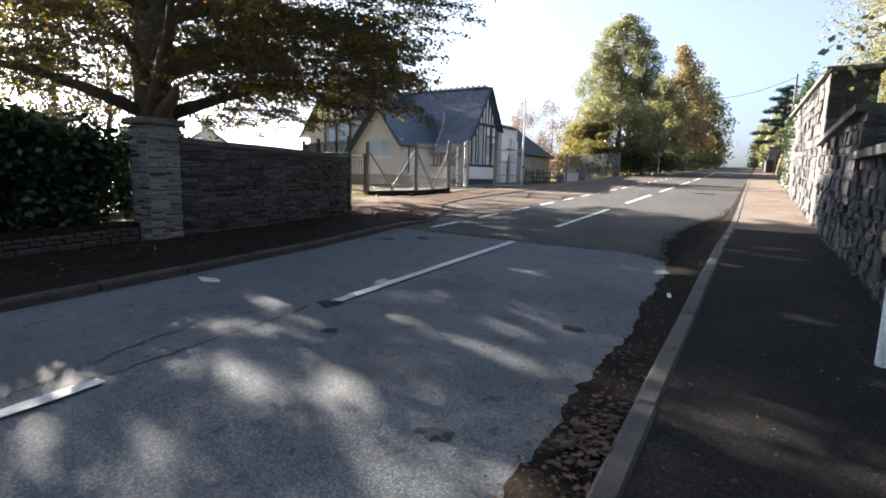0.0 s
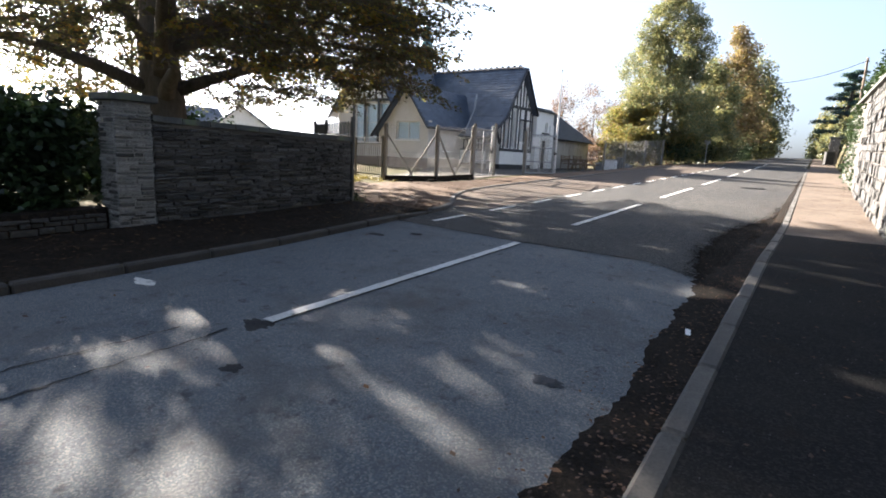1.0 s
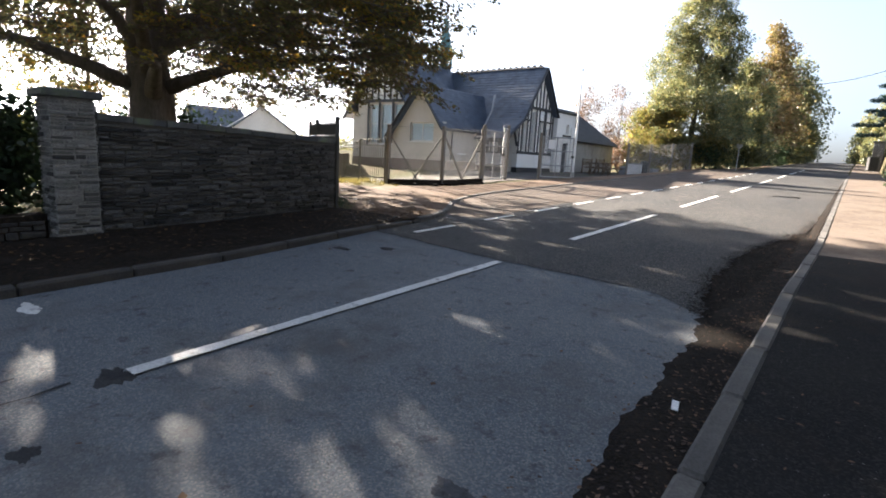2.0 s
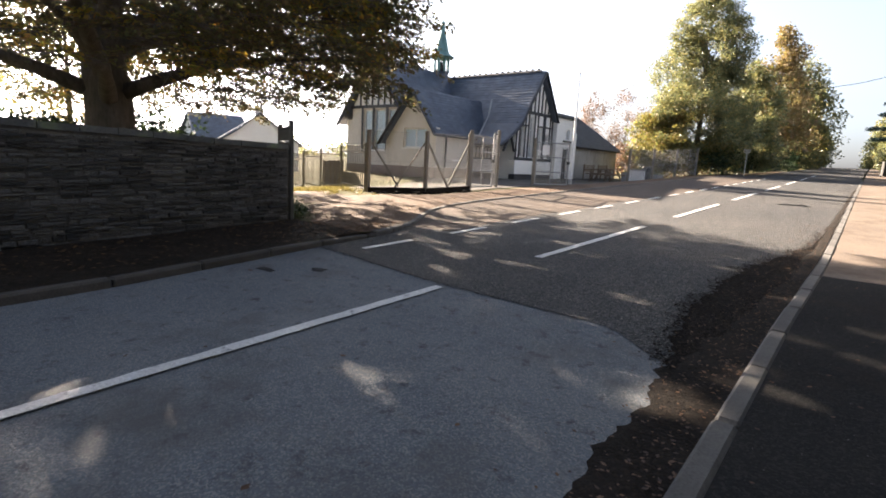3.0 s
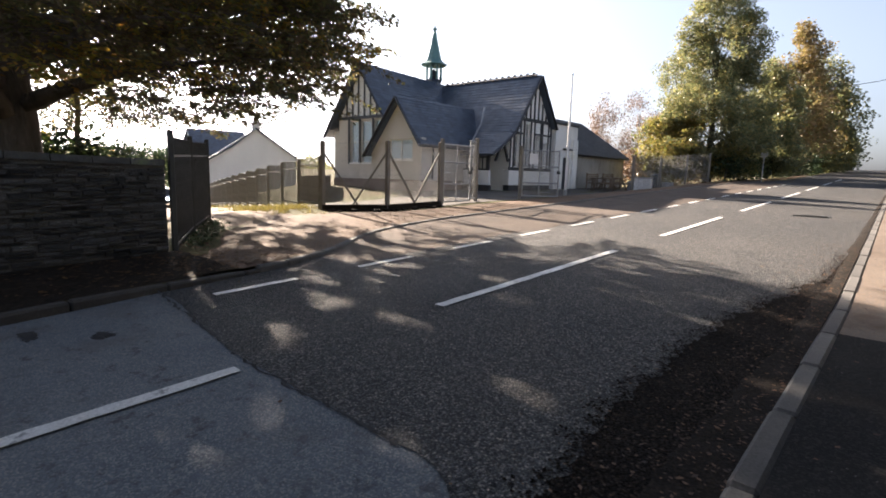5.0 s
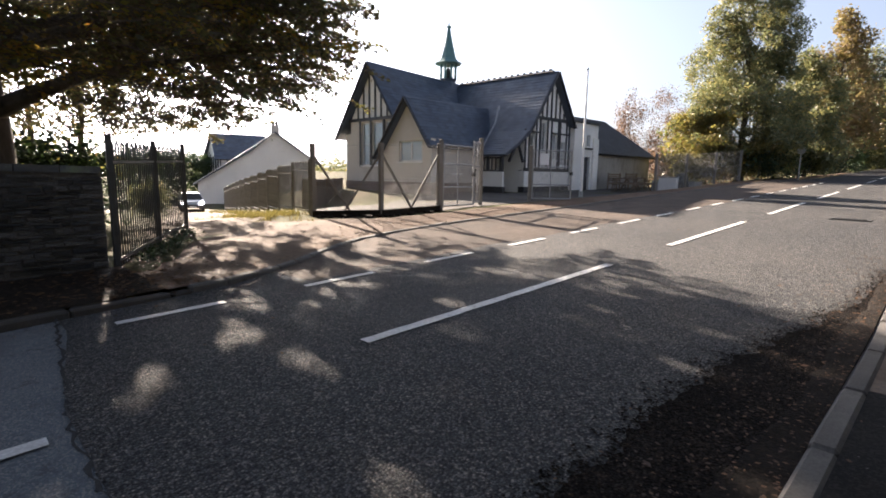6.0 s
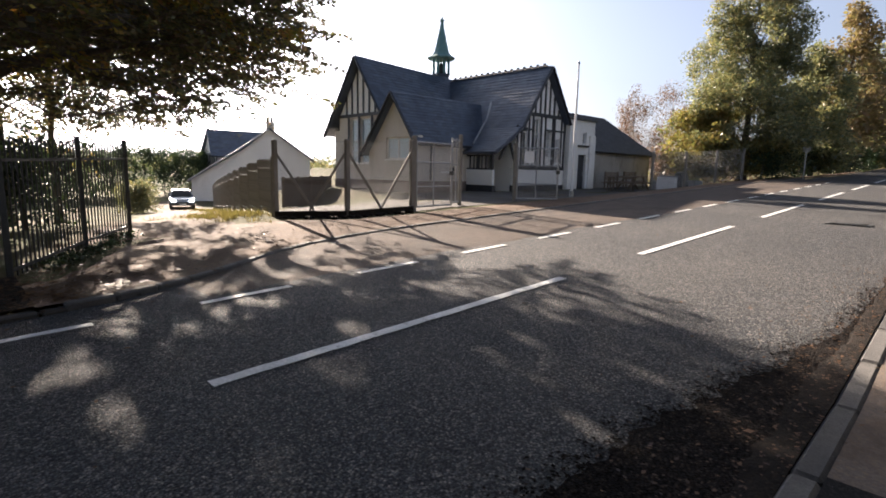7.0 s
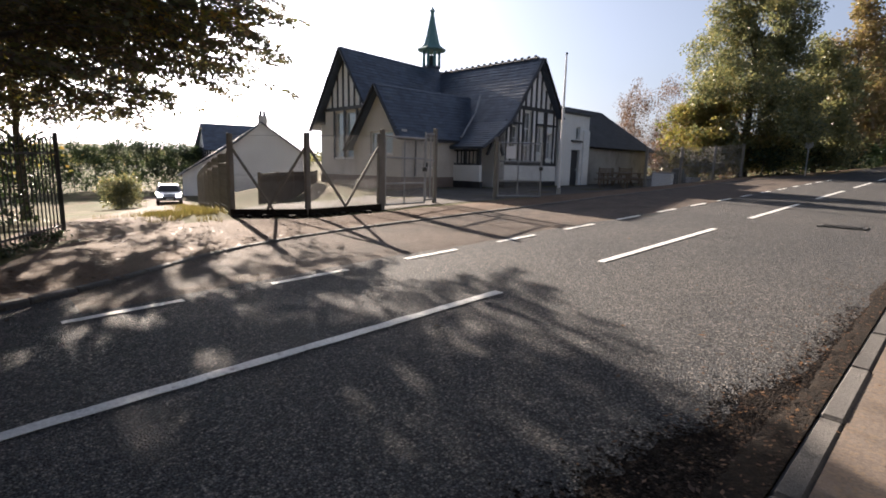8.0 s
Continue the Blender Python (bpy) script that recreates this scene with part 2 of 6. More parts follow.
L_GREEN = leaf_mat("green_leaf", [(0.095, 0.112, 0.068), (0.145, 0.165, 0.09), (0.19, 0.2, 0.105), (0.27, 0.235, 0.105)], 0.45, glow=(1.2, 1.15, 0.85))
L_BIRCH = leaf_mat("birch_leaf", [(0.13, 0.10, 0.07), (0.18, 0.12, 0.08), (0.21, 0.125, 0.075), (0.15, 0.13, 0.085)], 0.3, glow=(1.15, 1.05, 0.9))
L_GOLD = leaf_mat("gold_leaf", [(0.105, 0.115, 0.045), (0.15, 0.145, 0.055), (0.2, 0.16, 0.06), (0.2, 0.14, 0.055)], 0.4)
L_BROWN = leaf_mat("brown_leaf", [(0.14, 0.12, 0.07), (0.19, 0.145, 0.085), (0.23, 0.155, 0.09), (0.15, 0.145, 0.07)], 0.4)
L_DARK = leaf_mat("laurel_leaf", [(0.016, 0.028, 0.013), (0.026, 0.044, 0.018), (0.04, 0.064, 0.024)], 0.18, 0.3)
L_HEDGE = leaf_mat("hedge_leaf", [(0.04, 0.06, 0.04), (0.055, 0.08, 0.05), (0.08, 0.1, 0.055)], 0.3, 0.1)
L_BLUE = leaf_mat("cedar_needle", [(0.04, 0.075, 0.075), (0.06, 0.1, 0.1), (0.08, 0.12, 0.115)], 0.2)
L_FALLEN = leaf_mat("fallen_leaf", [(0.04, 0.024, 0.014), (0.065, 0.038, 0.02), (0.12, 0.066, 0.03), (0.035, 0.022, 0.016)], 0.1)
L_GRASS = leaf_mat("grass_blade", [(0.085, 0.08, 0.03), (0.14, 0.115, 0.05), (0.2, 0.155, 0.075)], 0.3)
PAPER = leaf_mat("laminated_notice", [(0.8, 0.8, 0.8), (0.82, 0.82, 0.82)], 0.7, 0.2, (1, 1, 1))
YARD = surf("yard_tarmac", (0.075, 0.07, 0.066), (0.105, 0.098, 0.09), 0.9, 0.5, 50, 0.5, 0.008, spec=0.08, stain=(0.05, 0.045, 0.04), stain_scale=0.6)
DUSTY_ROAD = surf("dusty_road_edge", (0.062, 0.05, 0.043), (0.085, 0.067, 0.056), 0.9, 0.6, 80, 0.9, 0.015, spec=0.1, stain=(0.05, 0.046, 0.043), stain_scale=1.1, speck=(0.2, 0.17, 0.14), speck_scale=95, speck_amt=0.7)
# Dust, plus sunlight on the far footway put into the paler colour.
PAVE_FAR = surf("sunlit_dusty_footway", (0.115, 0.095, 0.082), (0.155, 0.13, 0.11), 0.9, 0.8, 60, 0.5, 0.006, spec=0.1, stain=(0.08, 0.06, 0.045), stain_scale=1.2, speck=(0.22, 0.16, 0.10), speck_scale=50, speck_amt=0.35)
PALISADE = surf("dull_fence_steel", (0.12, 0.115, 0.09), (0.17, 0.16, 0.13), 0.7, 5, 50, 0.3, 0.004)
RUSTY = surf("rust_brown_steel", (0.075, 0.058, 0.045), (0.12, 0.092, 0.07), 0.7, 5, 50, 0.3, 0.004)


# ---- building helpers ----
def smooth(v):
    v = min(1.0, max(0.0, v))
    return v * v * (3 - 2 * v)


def road_z(y):
    """The road climbs evenly to a crest and falls away behind it."""
    if y < 80:
        return -0.3 + 0.04 * y
    d = y - 80
    return 2.9 + 0.04 * d - 0.0006 * d * d if d < 70 else 2.76 - 0.044 * (d - 70) if d < 300 else -7.36


def ground_z(x, y):
    g = road_z(y)
    if x > 1.3:
        return g + 1.7 * smooth((x - 1.3) / 0.3) + 0.06 * min(x - 1.3, 20)
    if y > 20:
        level = 0.5 + 0.012 * (y - 20)
        g += (level - g) * smooth((-8.4 - x) / 3.0) * (1 - smooth((y - 60) / 60))
    keep = max(1 - smooth((y - 21) / 5), smooth((-28 - x) / 6))
    g -= 2.0 * min(1.0, max(0.0, (-12.4 - x) / 24)) * keep
    return g + 16 * smooth((-300 - x) / 500)


def mesh_object(name, me, material, parent=None, label=""):
    me.materials.append(material)
    ob = new(name, me)
    if parent:
        ob.parent = parent
    if label:
        ob["label"] = label
    return ob


def root_matrix(ob):
    while ob.parent:
        ob = ob.parent
    return ob.matrix_basis


def part(name, bm, material, parent=None, label="", smooth_faces=False):
    """Links a bmesh, made in the world's coordinates, as one mesh under a thing or a part."""
    if parent:
        bm.transform(root_matrix(parent).inverted())
    me = bpy.data.meshes.new(name)
    bm.to_mesh(me)
    bm.free()
    if smooth_faces:
        me.shade_smooth()
    return mesh_object(name, me, material, parent, label)


def thing(name, at, label, category, group="", kind="", rz=0):
    ob = new(name)
    ob.empty_display_size = 0.2
    ob.matrix_basis = pose(*at, 0, 0, rz)
    return tagged(ob, label, category, group, kind)


def pydata(name, verts, faces, material, parent=None, label="", smooth_faces=False):
    me = bpy.data.meshes.new(name)
    if parent:
        inv = root_matrix(parent).inverted()
        verts = [inv @ Vector(v) for v in verts]
    me.from_pydata([tuple(v) for v in verts], [], faces)
    me.update()
    if smooth_faces:
        me.shade_smooth()
    return mesh_object(name, me, material, parent, label)


def box(bm, x0, x1, y0, y1, z0, z1, bevel=0.0, m=None):
    made = bmesh.ops.create_cube(bm, size=1)["verts"]
    for v in made:
        v.co = Vector((x0 + (v.co.x + 0.5) * (x1 - x0), y0 + (v.co.y + 0.5) * (y1 - y0), z0 + (v.co.z + 0.5) * (z1 - z0)))
        if m:
            v.co = m @ v.co
    if bevel:
        edges = {e for v in made for e in v.link_edges}
        bmesh.ops.bevel(bm, geom=list(edges), offset=bevel, segments=1, affect="EDGES", clamp_overlap=True)
    return bm


def beam(bm, a, b, w, d=None, up=(0, 0, 1)):
    """A bar of section w by d from a to b."""
    a, b = Vector(a), Vector(b)
    d = d or w
    z = (b - a).normalized()
    x = z.cross(Vector(up))
    x = x.normalized() if x.length > 1e-4 else Vector((1, 0, 0))
    y = z.cross(x)
    ring = [[p + x * sx * w / 2 + y * sy * d / 2 for sx, sy in ((-1, -1), (1, -1), (1, 1), (-1, 1))] for p in (a, b)]
    vs = [[bm.verts.new(p) for p in r] for r in ring]
    for i in range(4):
        bm.faces.new((vs[0][i], vs[0][(i + 1) % 4], vs[1][(i + 1) % 4], vs[1][i]))
    bm.faces.new(vs[0][::-1])
    bm.faces.new(vs[1])
    return bm


def tube(bm, pts, radii, n=8, cap=True):
    """A round bar along points, with a radius at each."""
    rings = []
    pts = [Vector(p) for p in pts]
    for i, p in enumerate(pts):
        z = (pts[min(i + 1, len(pts) - 1)] - pts[max(i - 1, 0)]).normalized()
        x = z.cross(Vector((0.31, 0.95, 0.05)))
        x.normalize()
        y = z.cross(x)
        rings.append([bm.verts.new(p + (x * math.cos(k * math.tau / n) + y * math.sin(k * math.tau / n)) * radii[i]) for k in range(n)])
    for r0, r1 in zip(rings, rings[1:]):
        for k in range(n):
            bm.faces.new((r0[k], r0[(k + 1) % n], r1[(k + 1) % n], r1[k]))
    if cap:
        bm.faces.new(rings[0][::-1])
        bm.faces.new(rings[-1])
    return bm


def prism(bm, outline, axis, a, b):
    """A flat outline, in the two other axes, pushed along an axis from a to b."""
    def place(u, v, w):
        return {"x": (w, u, v), "y": (u, w, v), "z": (u, v, w)}[axis]
    lo = [bm.verts.new(place(u, v, a)) for u, v in outline]
    hi = [bm.verts.new(place(u, v, b)) for u, v in outline]
    n = len(outline)
    for i in range(n):
        bm.faces.new((lo[i], lo[(i + 1) % n], hi[(i + 1) % n], hi[i]))
    bm.faces.new(lo[::-1])
    bm.faces.new(hi)
    bmesh.ops.recalc_face_normals(bm, faces=bm.faces[:])
    return bm


def sheet(name, left, right, ys, lift, material, label, category, across=6, wobble=0.0, bend=None):
    """A strip of surface between two edges x = left(y) and x = right(y), on the ground."""
    verts, faces = [], []
    for y in ys:
        for k in range(across + 1):
            x = left(y) + (right(y) - left(y)) * k / across
            row, y = y, y + (bend(x, y) if bend else 0)
            lf = lift(x, y) if callable(lift) else lift
            dz = wobble * noise.noise((x * 0.8, y * 0.8, 3.0)) if wobble else 0
            verts.append((x, y, ground_z(x, y) + lf + dz))
            y = row
    w = across + 1
    for j in range(len(ys) - 1):
        for k in range(across):
            faces.append((j * w + k, j * w + k + 1, (j + 1) * w + k + 1, (j + 1) * w + k))
    return tagged(pydata(name, verts, faces, material, smooth_faces=True), label, category, kind="structure")


def span(a, b, step):
    n = max(1, round((b - a) / step))
    return [a + (b - a) * i / n for i in range(n + 1)]


def leaves(name, centres, per, spread, size, material, parent, seed, flat=0.5, label="", bare=None):
    """One mesh of many small folded leaves gathered in clumps."""
    rng = np.random.default_rng(seed)
    c = np.repeat(np.asarray(centres, float), per, axis=0)
    n = len(c)
    off = rng.normal(size=(n, 3))
    off *= (rng.uniform(0.05, 1.0, n) ** 0.45 / (np.linalg.norm(off, axis=1) + 1e-9))[:, None] * 1.75 * np.asarray(spread)
    p = c + off
    p[:, 2] -= 0.12 * (off[:, 0] ** 2 + off[:, 1] ** 2)
    if bare:
        p = p[[not bare(Vector(v)) for v in p]]
        n = len(p)
    d = rng.normal(size=(n, 3))
    d[:, 2] *= flat
    d[:, 2] -= 0.25
    d /= np.linalg.norm(d, axis=1)[:, None]
    side = np.cross(d, rng.normal(size=(n, 3)) * (0.5, 0.5, 1.0) + (0, 0, 0.6))
    side /= np.linalg.norm(side, axis=1)[:, None] + 1e-9
    s = size * rng.uniform(0.6, 1.25, n)[:, None]
    quad = np.stack([p, p + d * s * 0.5 + side * s * 0.33, p + d * s, p + d * s * 0.5 - side * s * 0.33], axis=1)
    inv = np.array(root_matrix(parent).inverted())
    flat_v = quad.reshape(-1, 3) @ inv[:3, :3].T + inv[:3, 3]
    me = bpy.data.meshes.new(name)
    me.vertices.add(n * 4)
    me.vertices.foreach_set("co", flat_v.ravel())
    me.loops.add(n * 4)
    me.loops.foreach_set("vertex_index", np.arange(n * 4))
    me.polygons.add(n)
    me.polygons.foreach_set("loop_start", np.arange(n) * 4)
    me.polygons.foreach_set("loop_total", np.full(n, 4))
    me.update(calc_edges=True)
    return mesh_object(name, me, material, parent, label)


def sprays(name, centres, axis, per, length, size, material, parent, seed, droop=0.25, label="", bare=None):
    """One mesh of leaves held in flat sprays that reach outwards from a trunk, as on a beech. axis: the trunk's x and y."""
    rng = np.random.default_rng(seed)
    c = np.asarray(centres, float)
    m = len(c)
    ang = np.arctan2(c[:, 1] - axis[1], c[:, 0] - axis[0]) + rng.normal(0, 0.45, m)
    out = np.stack([np.cos(ang), np.sin(ang), rng.normal(-0.06, 0.16, m)], axis=1)
    lat = np.stack([-np.sin(ang), np.cos(ang), rng.normal(0, 0.22, m)], axis=1)
    ln = length * rng.uniform(0.55, 1.25, m)
    i = np.repeat(np.arange(m), per)
    n = len(i)
    u = rng.uniform(-0.25, 1.0, n)
    ribs = np.round(rng.uniform(-3, 3, n)) / 3 + rng.normal(0, 0.07, n)
    v = ribs * (0.5 - 0.38 * u) * ln[i] * 0.85
    u2 = u * ln[i] - np.abs(v) * 0.2
    p = c[i] + out[i] * u2[:, None] + lat[i] * v[:, None]
    p[:, 2] += rng.normal(0, 0.035, n) - droop * (u2 ** 2) * 0.4 - droop * v ** 2 * 0.5
    if bare:
        keep = np.array([not bare(Vector(q)) for q in p]) | (rng.random(n) < 0.03)
        p, i = p[keep], i[keep]
        n = len(p)
    d = out[i] * 0.7 + lat[i] * rng.choice((-1.0, 1.0), n)[:, None] * 0.7 + rng.normal(0, 0.35, (n, 3))
    d[:, 2] -= 0.25
    d /= np.linalg.norm(d, axis=1)[:, None]
    side = np.cross(d, rng.normal(0, 0.45, (n, 3)) + (0, 0, 1.0))
    side /= np.linalg.norm(side, axis=1)[:, None] + 1e-9
    s = size * rng.uniform(0.65, 1.25, n)[:, None]
    quad = np.stack([p, p + d * s * 0.5 + side * s * 0.34, p + d * s, p + d * s * 0.5 - side * s * 0.34], axis=1)
    inv = np.array(root_matrix(parent).inverted())
    co = quad.reshape(-1, 3) @ inv[:3, :3].T + inv[:3, 3]
    me = bpy.data.meshes.new(name)
    me.vertices.add(n * 4)
    me.vertices.foreach_set("co", co.ravel())
    me.loops.add(n * 4)
    me.loops.foreach_set("vertex_index", np.arange(n * 4))
    me.polygons.add(n)
    me.polygons.foreach_set("loop_start", np.arange(n) * 4)
    me.polygons.foreach_set("loop_total", np.full(n, 4))
    me.update(calc_edges=True)
    return mesh_object(name, me, material, parent, label)


# ---- ground, road, pavements ----
def axis_steps(stops):
    out = [stops[0][0]]
    for (a, step), (b, _) in zip(stops, stops[1:]):
        out += span(a, b, step)[1:]
    return out


xs = axis_steps([(-1500, 200), (-300, 30), (-60, 3), (-28, 0.8), (-8.3, 1.0), (1.0, 0.15), (1.9, 2), (14, 20), (60, 120), (1500, 1)])
ys = axis_steps([(-600, 100), (-60, 6), (-8, 0.8), (44, 3), (120, 15), (300, 150), (1800, 1)])
verts = []
for y in ys:
    for x in xs:
        z = ground_z(x, y)
        if -8.3 < x < 1.3 and -60 < y < 300:
            z -= 0.16
        elif x < -8.3:
            z += 0.05 * noise.noise((x * 0.7, y * 0.7, 0)) * smooth((-10.5 - x) / 2) * (x > -60)
        verts.append((x, y, z))
w = len(xs)
faces = [(j * w + i, j * w + i + 1, (j + 1) * w + i + 1, (j + 1) * w + i) for j in range(len(ys) - 1) for i in range(w - 1)]
tagged(pydata("ground", verts, faces, EARTH, smooth_faces=True), "bare earth and thin grass, climbing gently beside the road", "ground", kind="structure")


def along(points):
    """x as a smooth line through (y, x) stops."""
    def at(y):
        if y <= points[0][0]:
            return points[0][1]
        for (y0, x0), (y1, x1) in zip(points, points[1:]):
            if y <= y1:
                return x0 + (x1 - x0) * (y - y0) / (y1 - y0)
        return points[-1][1]
    return at


left_kerb = along([(-20, -5.36), (6.8, -5.38), (8.4, -5.55), (9.4, -5.7), (10.4, -5.78), (11.0, -5.86), (11.6, -6.08), (12.2, -6.4), (12.8, -6.8), (13.4, -7.18), (14.2, -7.52), (15.2, -7.75),
                   (16.5, -7.88), (26, -7.85), (36, -7.6), (41, -7.2), (45, -6.4), (49, -5.85), (60, -5.75)])
right_kerb = along([(-20, -0.37), (10, -0.36), (13.5, -0.31), (16, -0.32), (25, -0.37), (60, -0.5)])
JOIN = 9.12


def kerb_top(y):
    """The right-hand kerb stands proud of the road and sinks to a dropped kerb further up."""
    return 0.085 - 0.05 * smooth((y - 9.0) / 4.5)


def join_bend(x, y):
    """The new surface overlaps the old one along a slightly crooked line."""
    off = 0.3 * smooth((-3.2 - x) / 2.4) - 0.55 * smooth((x + 1.5) / 0.9) + 0.035 * noise.noise((x * 3.0, 1.0, 0)) + 0.02 * noise.noise((x * 11.0, 1.0, 0))
    return off * max(0.0, 1 - (y - JOIN) / 2.5)


road_ys = span(-60, -4, 4) + span(-4, JOIN + 0.5, 0.35)[1:]
tagged(sheet("road_worn", left_kerb, right_kerb, road_ys, lambda x, y: 0.02 * (1 - ((x + 3.1) / 2.8) ** 2), OLD_ROAD, "worn pale grey road surface with cracks and patches", "road", 10),
       kind="structure")
sheet("road_chipped", left_kerb, right_kerb, span(JOIN, 48, 0.5) + span(48, 300, 6)[1:], lambda x, y: 0.007 + 0.02 * (1 - (max(-1, (x + 3.1) / 2.8)) ** 2), NEW_ROAD,
      "coarse stone-chip road surface climbing to a crest", "road", 40, bend=join_bend)

sheet("road_edge", left_kerb, lambda y: -5.3 + 0.16 * noise.noise((y * 0.8, 4.4, 0)) + 0.08 * noise.noise((y * 3.1, 8.4, 0)) + 0.35 * smooth((y - 14) / 14), span(11.8, 43.0, 0.16),
      lambda x, y: 0.008 + 0.02 * (1 - (max(-1, (x + 3.1) / 2.8)) ** 2), DUSTY_ROAD, "dusty brown road edge in front of the forecourt", "road", 6)

wall_line = along([(-20, -7.7), (10.9, -7.7), (11.8, -10.0), (14.0, -11.8), (15.3, -11.6), (16.6, -10.6), (18, -10.35), (26, -10.6), (40, -9.6), (46, -7.6), (60, -6.6)])
# Soil colour taken near black, so it also holds the tree's shade.
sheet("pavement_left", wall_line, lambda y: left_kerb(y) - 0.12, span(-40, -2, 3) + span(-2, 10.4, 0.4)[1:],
      0.085, SOIL, "dark footway strewn with leaf litter, tree shade in its colour", "pavement", 6, 0.012)
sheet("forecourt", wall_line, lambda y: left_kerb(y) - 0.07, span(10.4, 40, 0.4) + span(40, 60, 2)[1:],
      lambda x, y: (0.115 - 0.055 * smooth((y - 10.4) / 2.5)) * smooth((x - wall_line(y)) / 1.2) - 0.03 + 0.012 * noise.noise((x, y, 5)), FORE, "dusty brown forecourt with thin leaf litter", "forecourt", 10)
sheet("yard", along([(16.0, -13.5), (19, -16.8), (27.9, -16.9), (28.2, -15.2), (50, -15.0)]), lambda y: wall_line(y) + 0.3, span(16.9, 44, 0.6), 0.012, YARD,
      "grey tarmac school yard", "yard", 8)
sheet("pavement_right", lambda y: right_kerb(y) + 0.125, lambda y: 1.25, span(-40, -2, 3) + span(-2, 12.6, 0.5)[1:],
      lambda x, y: kerb_top(y) - 0.008, PAVE, "dark tarmac footway beside the garden wall, shade put in its colour", "pavement", 5, 0.008)
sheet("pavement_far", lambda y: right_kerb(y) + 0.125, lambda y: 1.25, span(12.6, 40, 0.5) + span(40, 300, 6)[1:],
      lambda x, y: kerb_top(y) - 0.008, PAVE_FAR, "dusty beige footway climbing beside the garden wall, sunlight in its colour", "pavement", 5, 0.008)
verts, faces = [], []
drive_c = along([(-45, 22.5), (-38, 21.4), (-30, 19.2), (-22, 16.6), (-15, 14.3), (-10, 12.6)])
dx = span(-45, -9.5, 0.7)
for x in dx:
    for k in range(7):
        y = drive_c(x) + (k / 6 - 0.5) * 3.6
        verts.append((x, y, ground_z(x, y) - 0.04 + 0.1 * math.sin(math.pi * k / 6) ** 0.5 * smooth((-9.6 - x) / 1.5)))
faces = [(i * 7 + k, i * 7 + k + 1, (i + 1) * 7 + k + 1, (i + 1) * 7 + k) for i in range(len(dx) - 1) for k in range(6)]
tagged(pydata("drive", verts, faces, FORE, smooth_faces=True), "pale dusty drive running down between railings to the house", "drive", kind="structure")


# kerbs, stone by stone
def kerb_stone_mesh(length):
    bm = bmesh.new()
    box(bm, -0.0625, 0.0625, 0, length, -0.2, 0.0, 0.02)
    me = bpy.data.meshes.new("kerb_stone")
    bm.to_mesh(me)
    bm.free()
    return me


def kerb(name, edge, side, y0, y1, length, top, material, label):
    root = tagged(new(name), label, "kerb", kind="structure")
    me = kerb_stone_mesh(length - 0.012)
    me.materials.append(material)
    y, rng = y0, random.Random(len(name))
    while y < y1:
        x = edge(y) + side * 0.0625
        x1 = edge(y + length * 0.9) + side * 0.0625
        step = length * 0.9 / math.hypot(length * 0.9, x1 - x)
        ob = new("kerb_stone", me)
        ob.parent = root
        z, z1 = road_z(y) + top(y), road_z(y + length) + top(y + length)
        ob.matrix_basis = pose(x + rng.uniform(-0.004, 0.004), y, z + rng.uniform(-0.004, 0.004), math.degrees(math.atan2(z1 - z, length)), 0,
                               math.degrees(-math.atan2(x1 - x, length * 0.9)))
        y += length * step
    return root


# ---- road markings ----
def marking(name, x, y0, y1, width, label, x1=None):
    """Paint laid on the road, with a slightly ragged edge."""
    x1 = x if x1 is None else x1
    n = max(2, round((y1 - y0) / 0.12))
    rng = random.Random(int(y0 * 100))
    verts, faces = [], []
    for i in range(n + 1):
        y = y0 + (y1 - y0) * i / n
        c = x + (x1 - x) * i / n
        for s in (-1, 1):
            e = c + s * (width / 2 + rng.uniform(-0.006, 0.006))
            z = road_z(y) + 0.02 * (1 - max(-1, (e + 3.1) / 2.8) ** 2) + 0.017
            verts += [(e, y, z - 0.004), (e, y, z)]
    for i in range(n):
        a, b = i * 4, i * 4 + 4
        faces += [(a + 1, a + 3, b + 3, b + 1), (a, a + 1, b + 1, b), (a + 3, a + 2, b + 2, b + 3)]
    return tagged(pydata(name, verts, faces, PAINT), label, "road marking", "road markings", "structure")


for k in range(9):
    marking("centre_line", -3.12, -1 + 6 * k, 3 + 6 * k, 0.105, "worn white centre line dash on the road")
for k in range(17):
    y = 9.75 + 1.87 * k
    marking("edge_line", -5.14 + 0.012 * (y - 9.75), y, y + 0.97, 0.095, "short white edge line dash across the forecourt mouth", -5.14 + 0.012 * (y - 8.8))


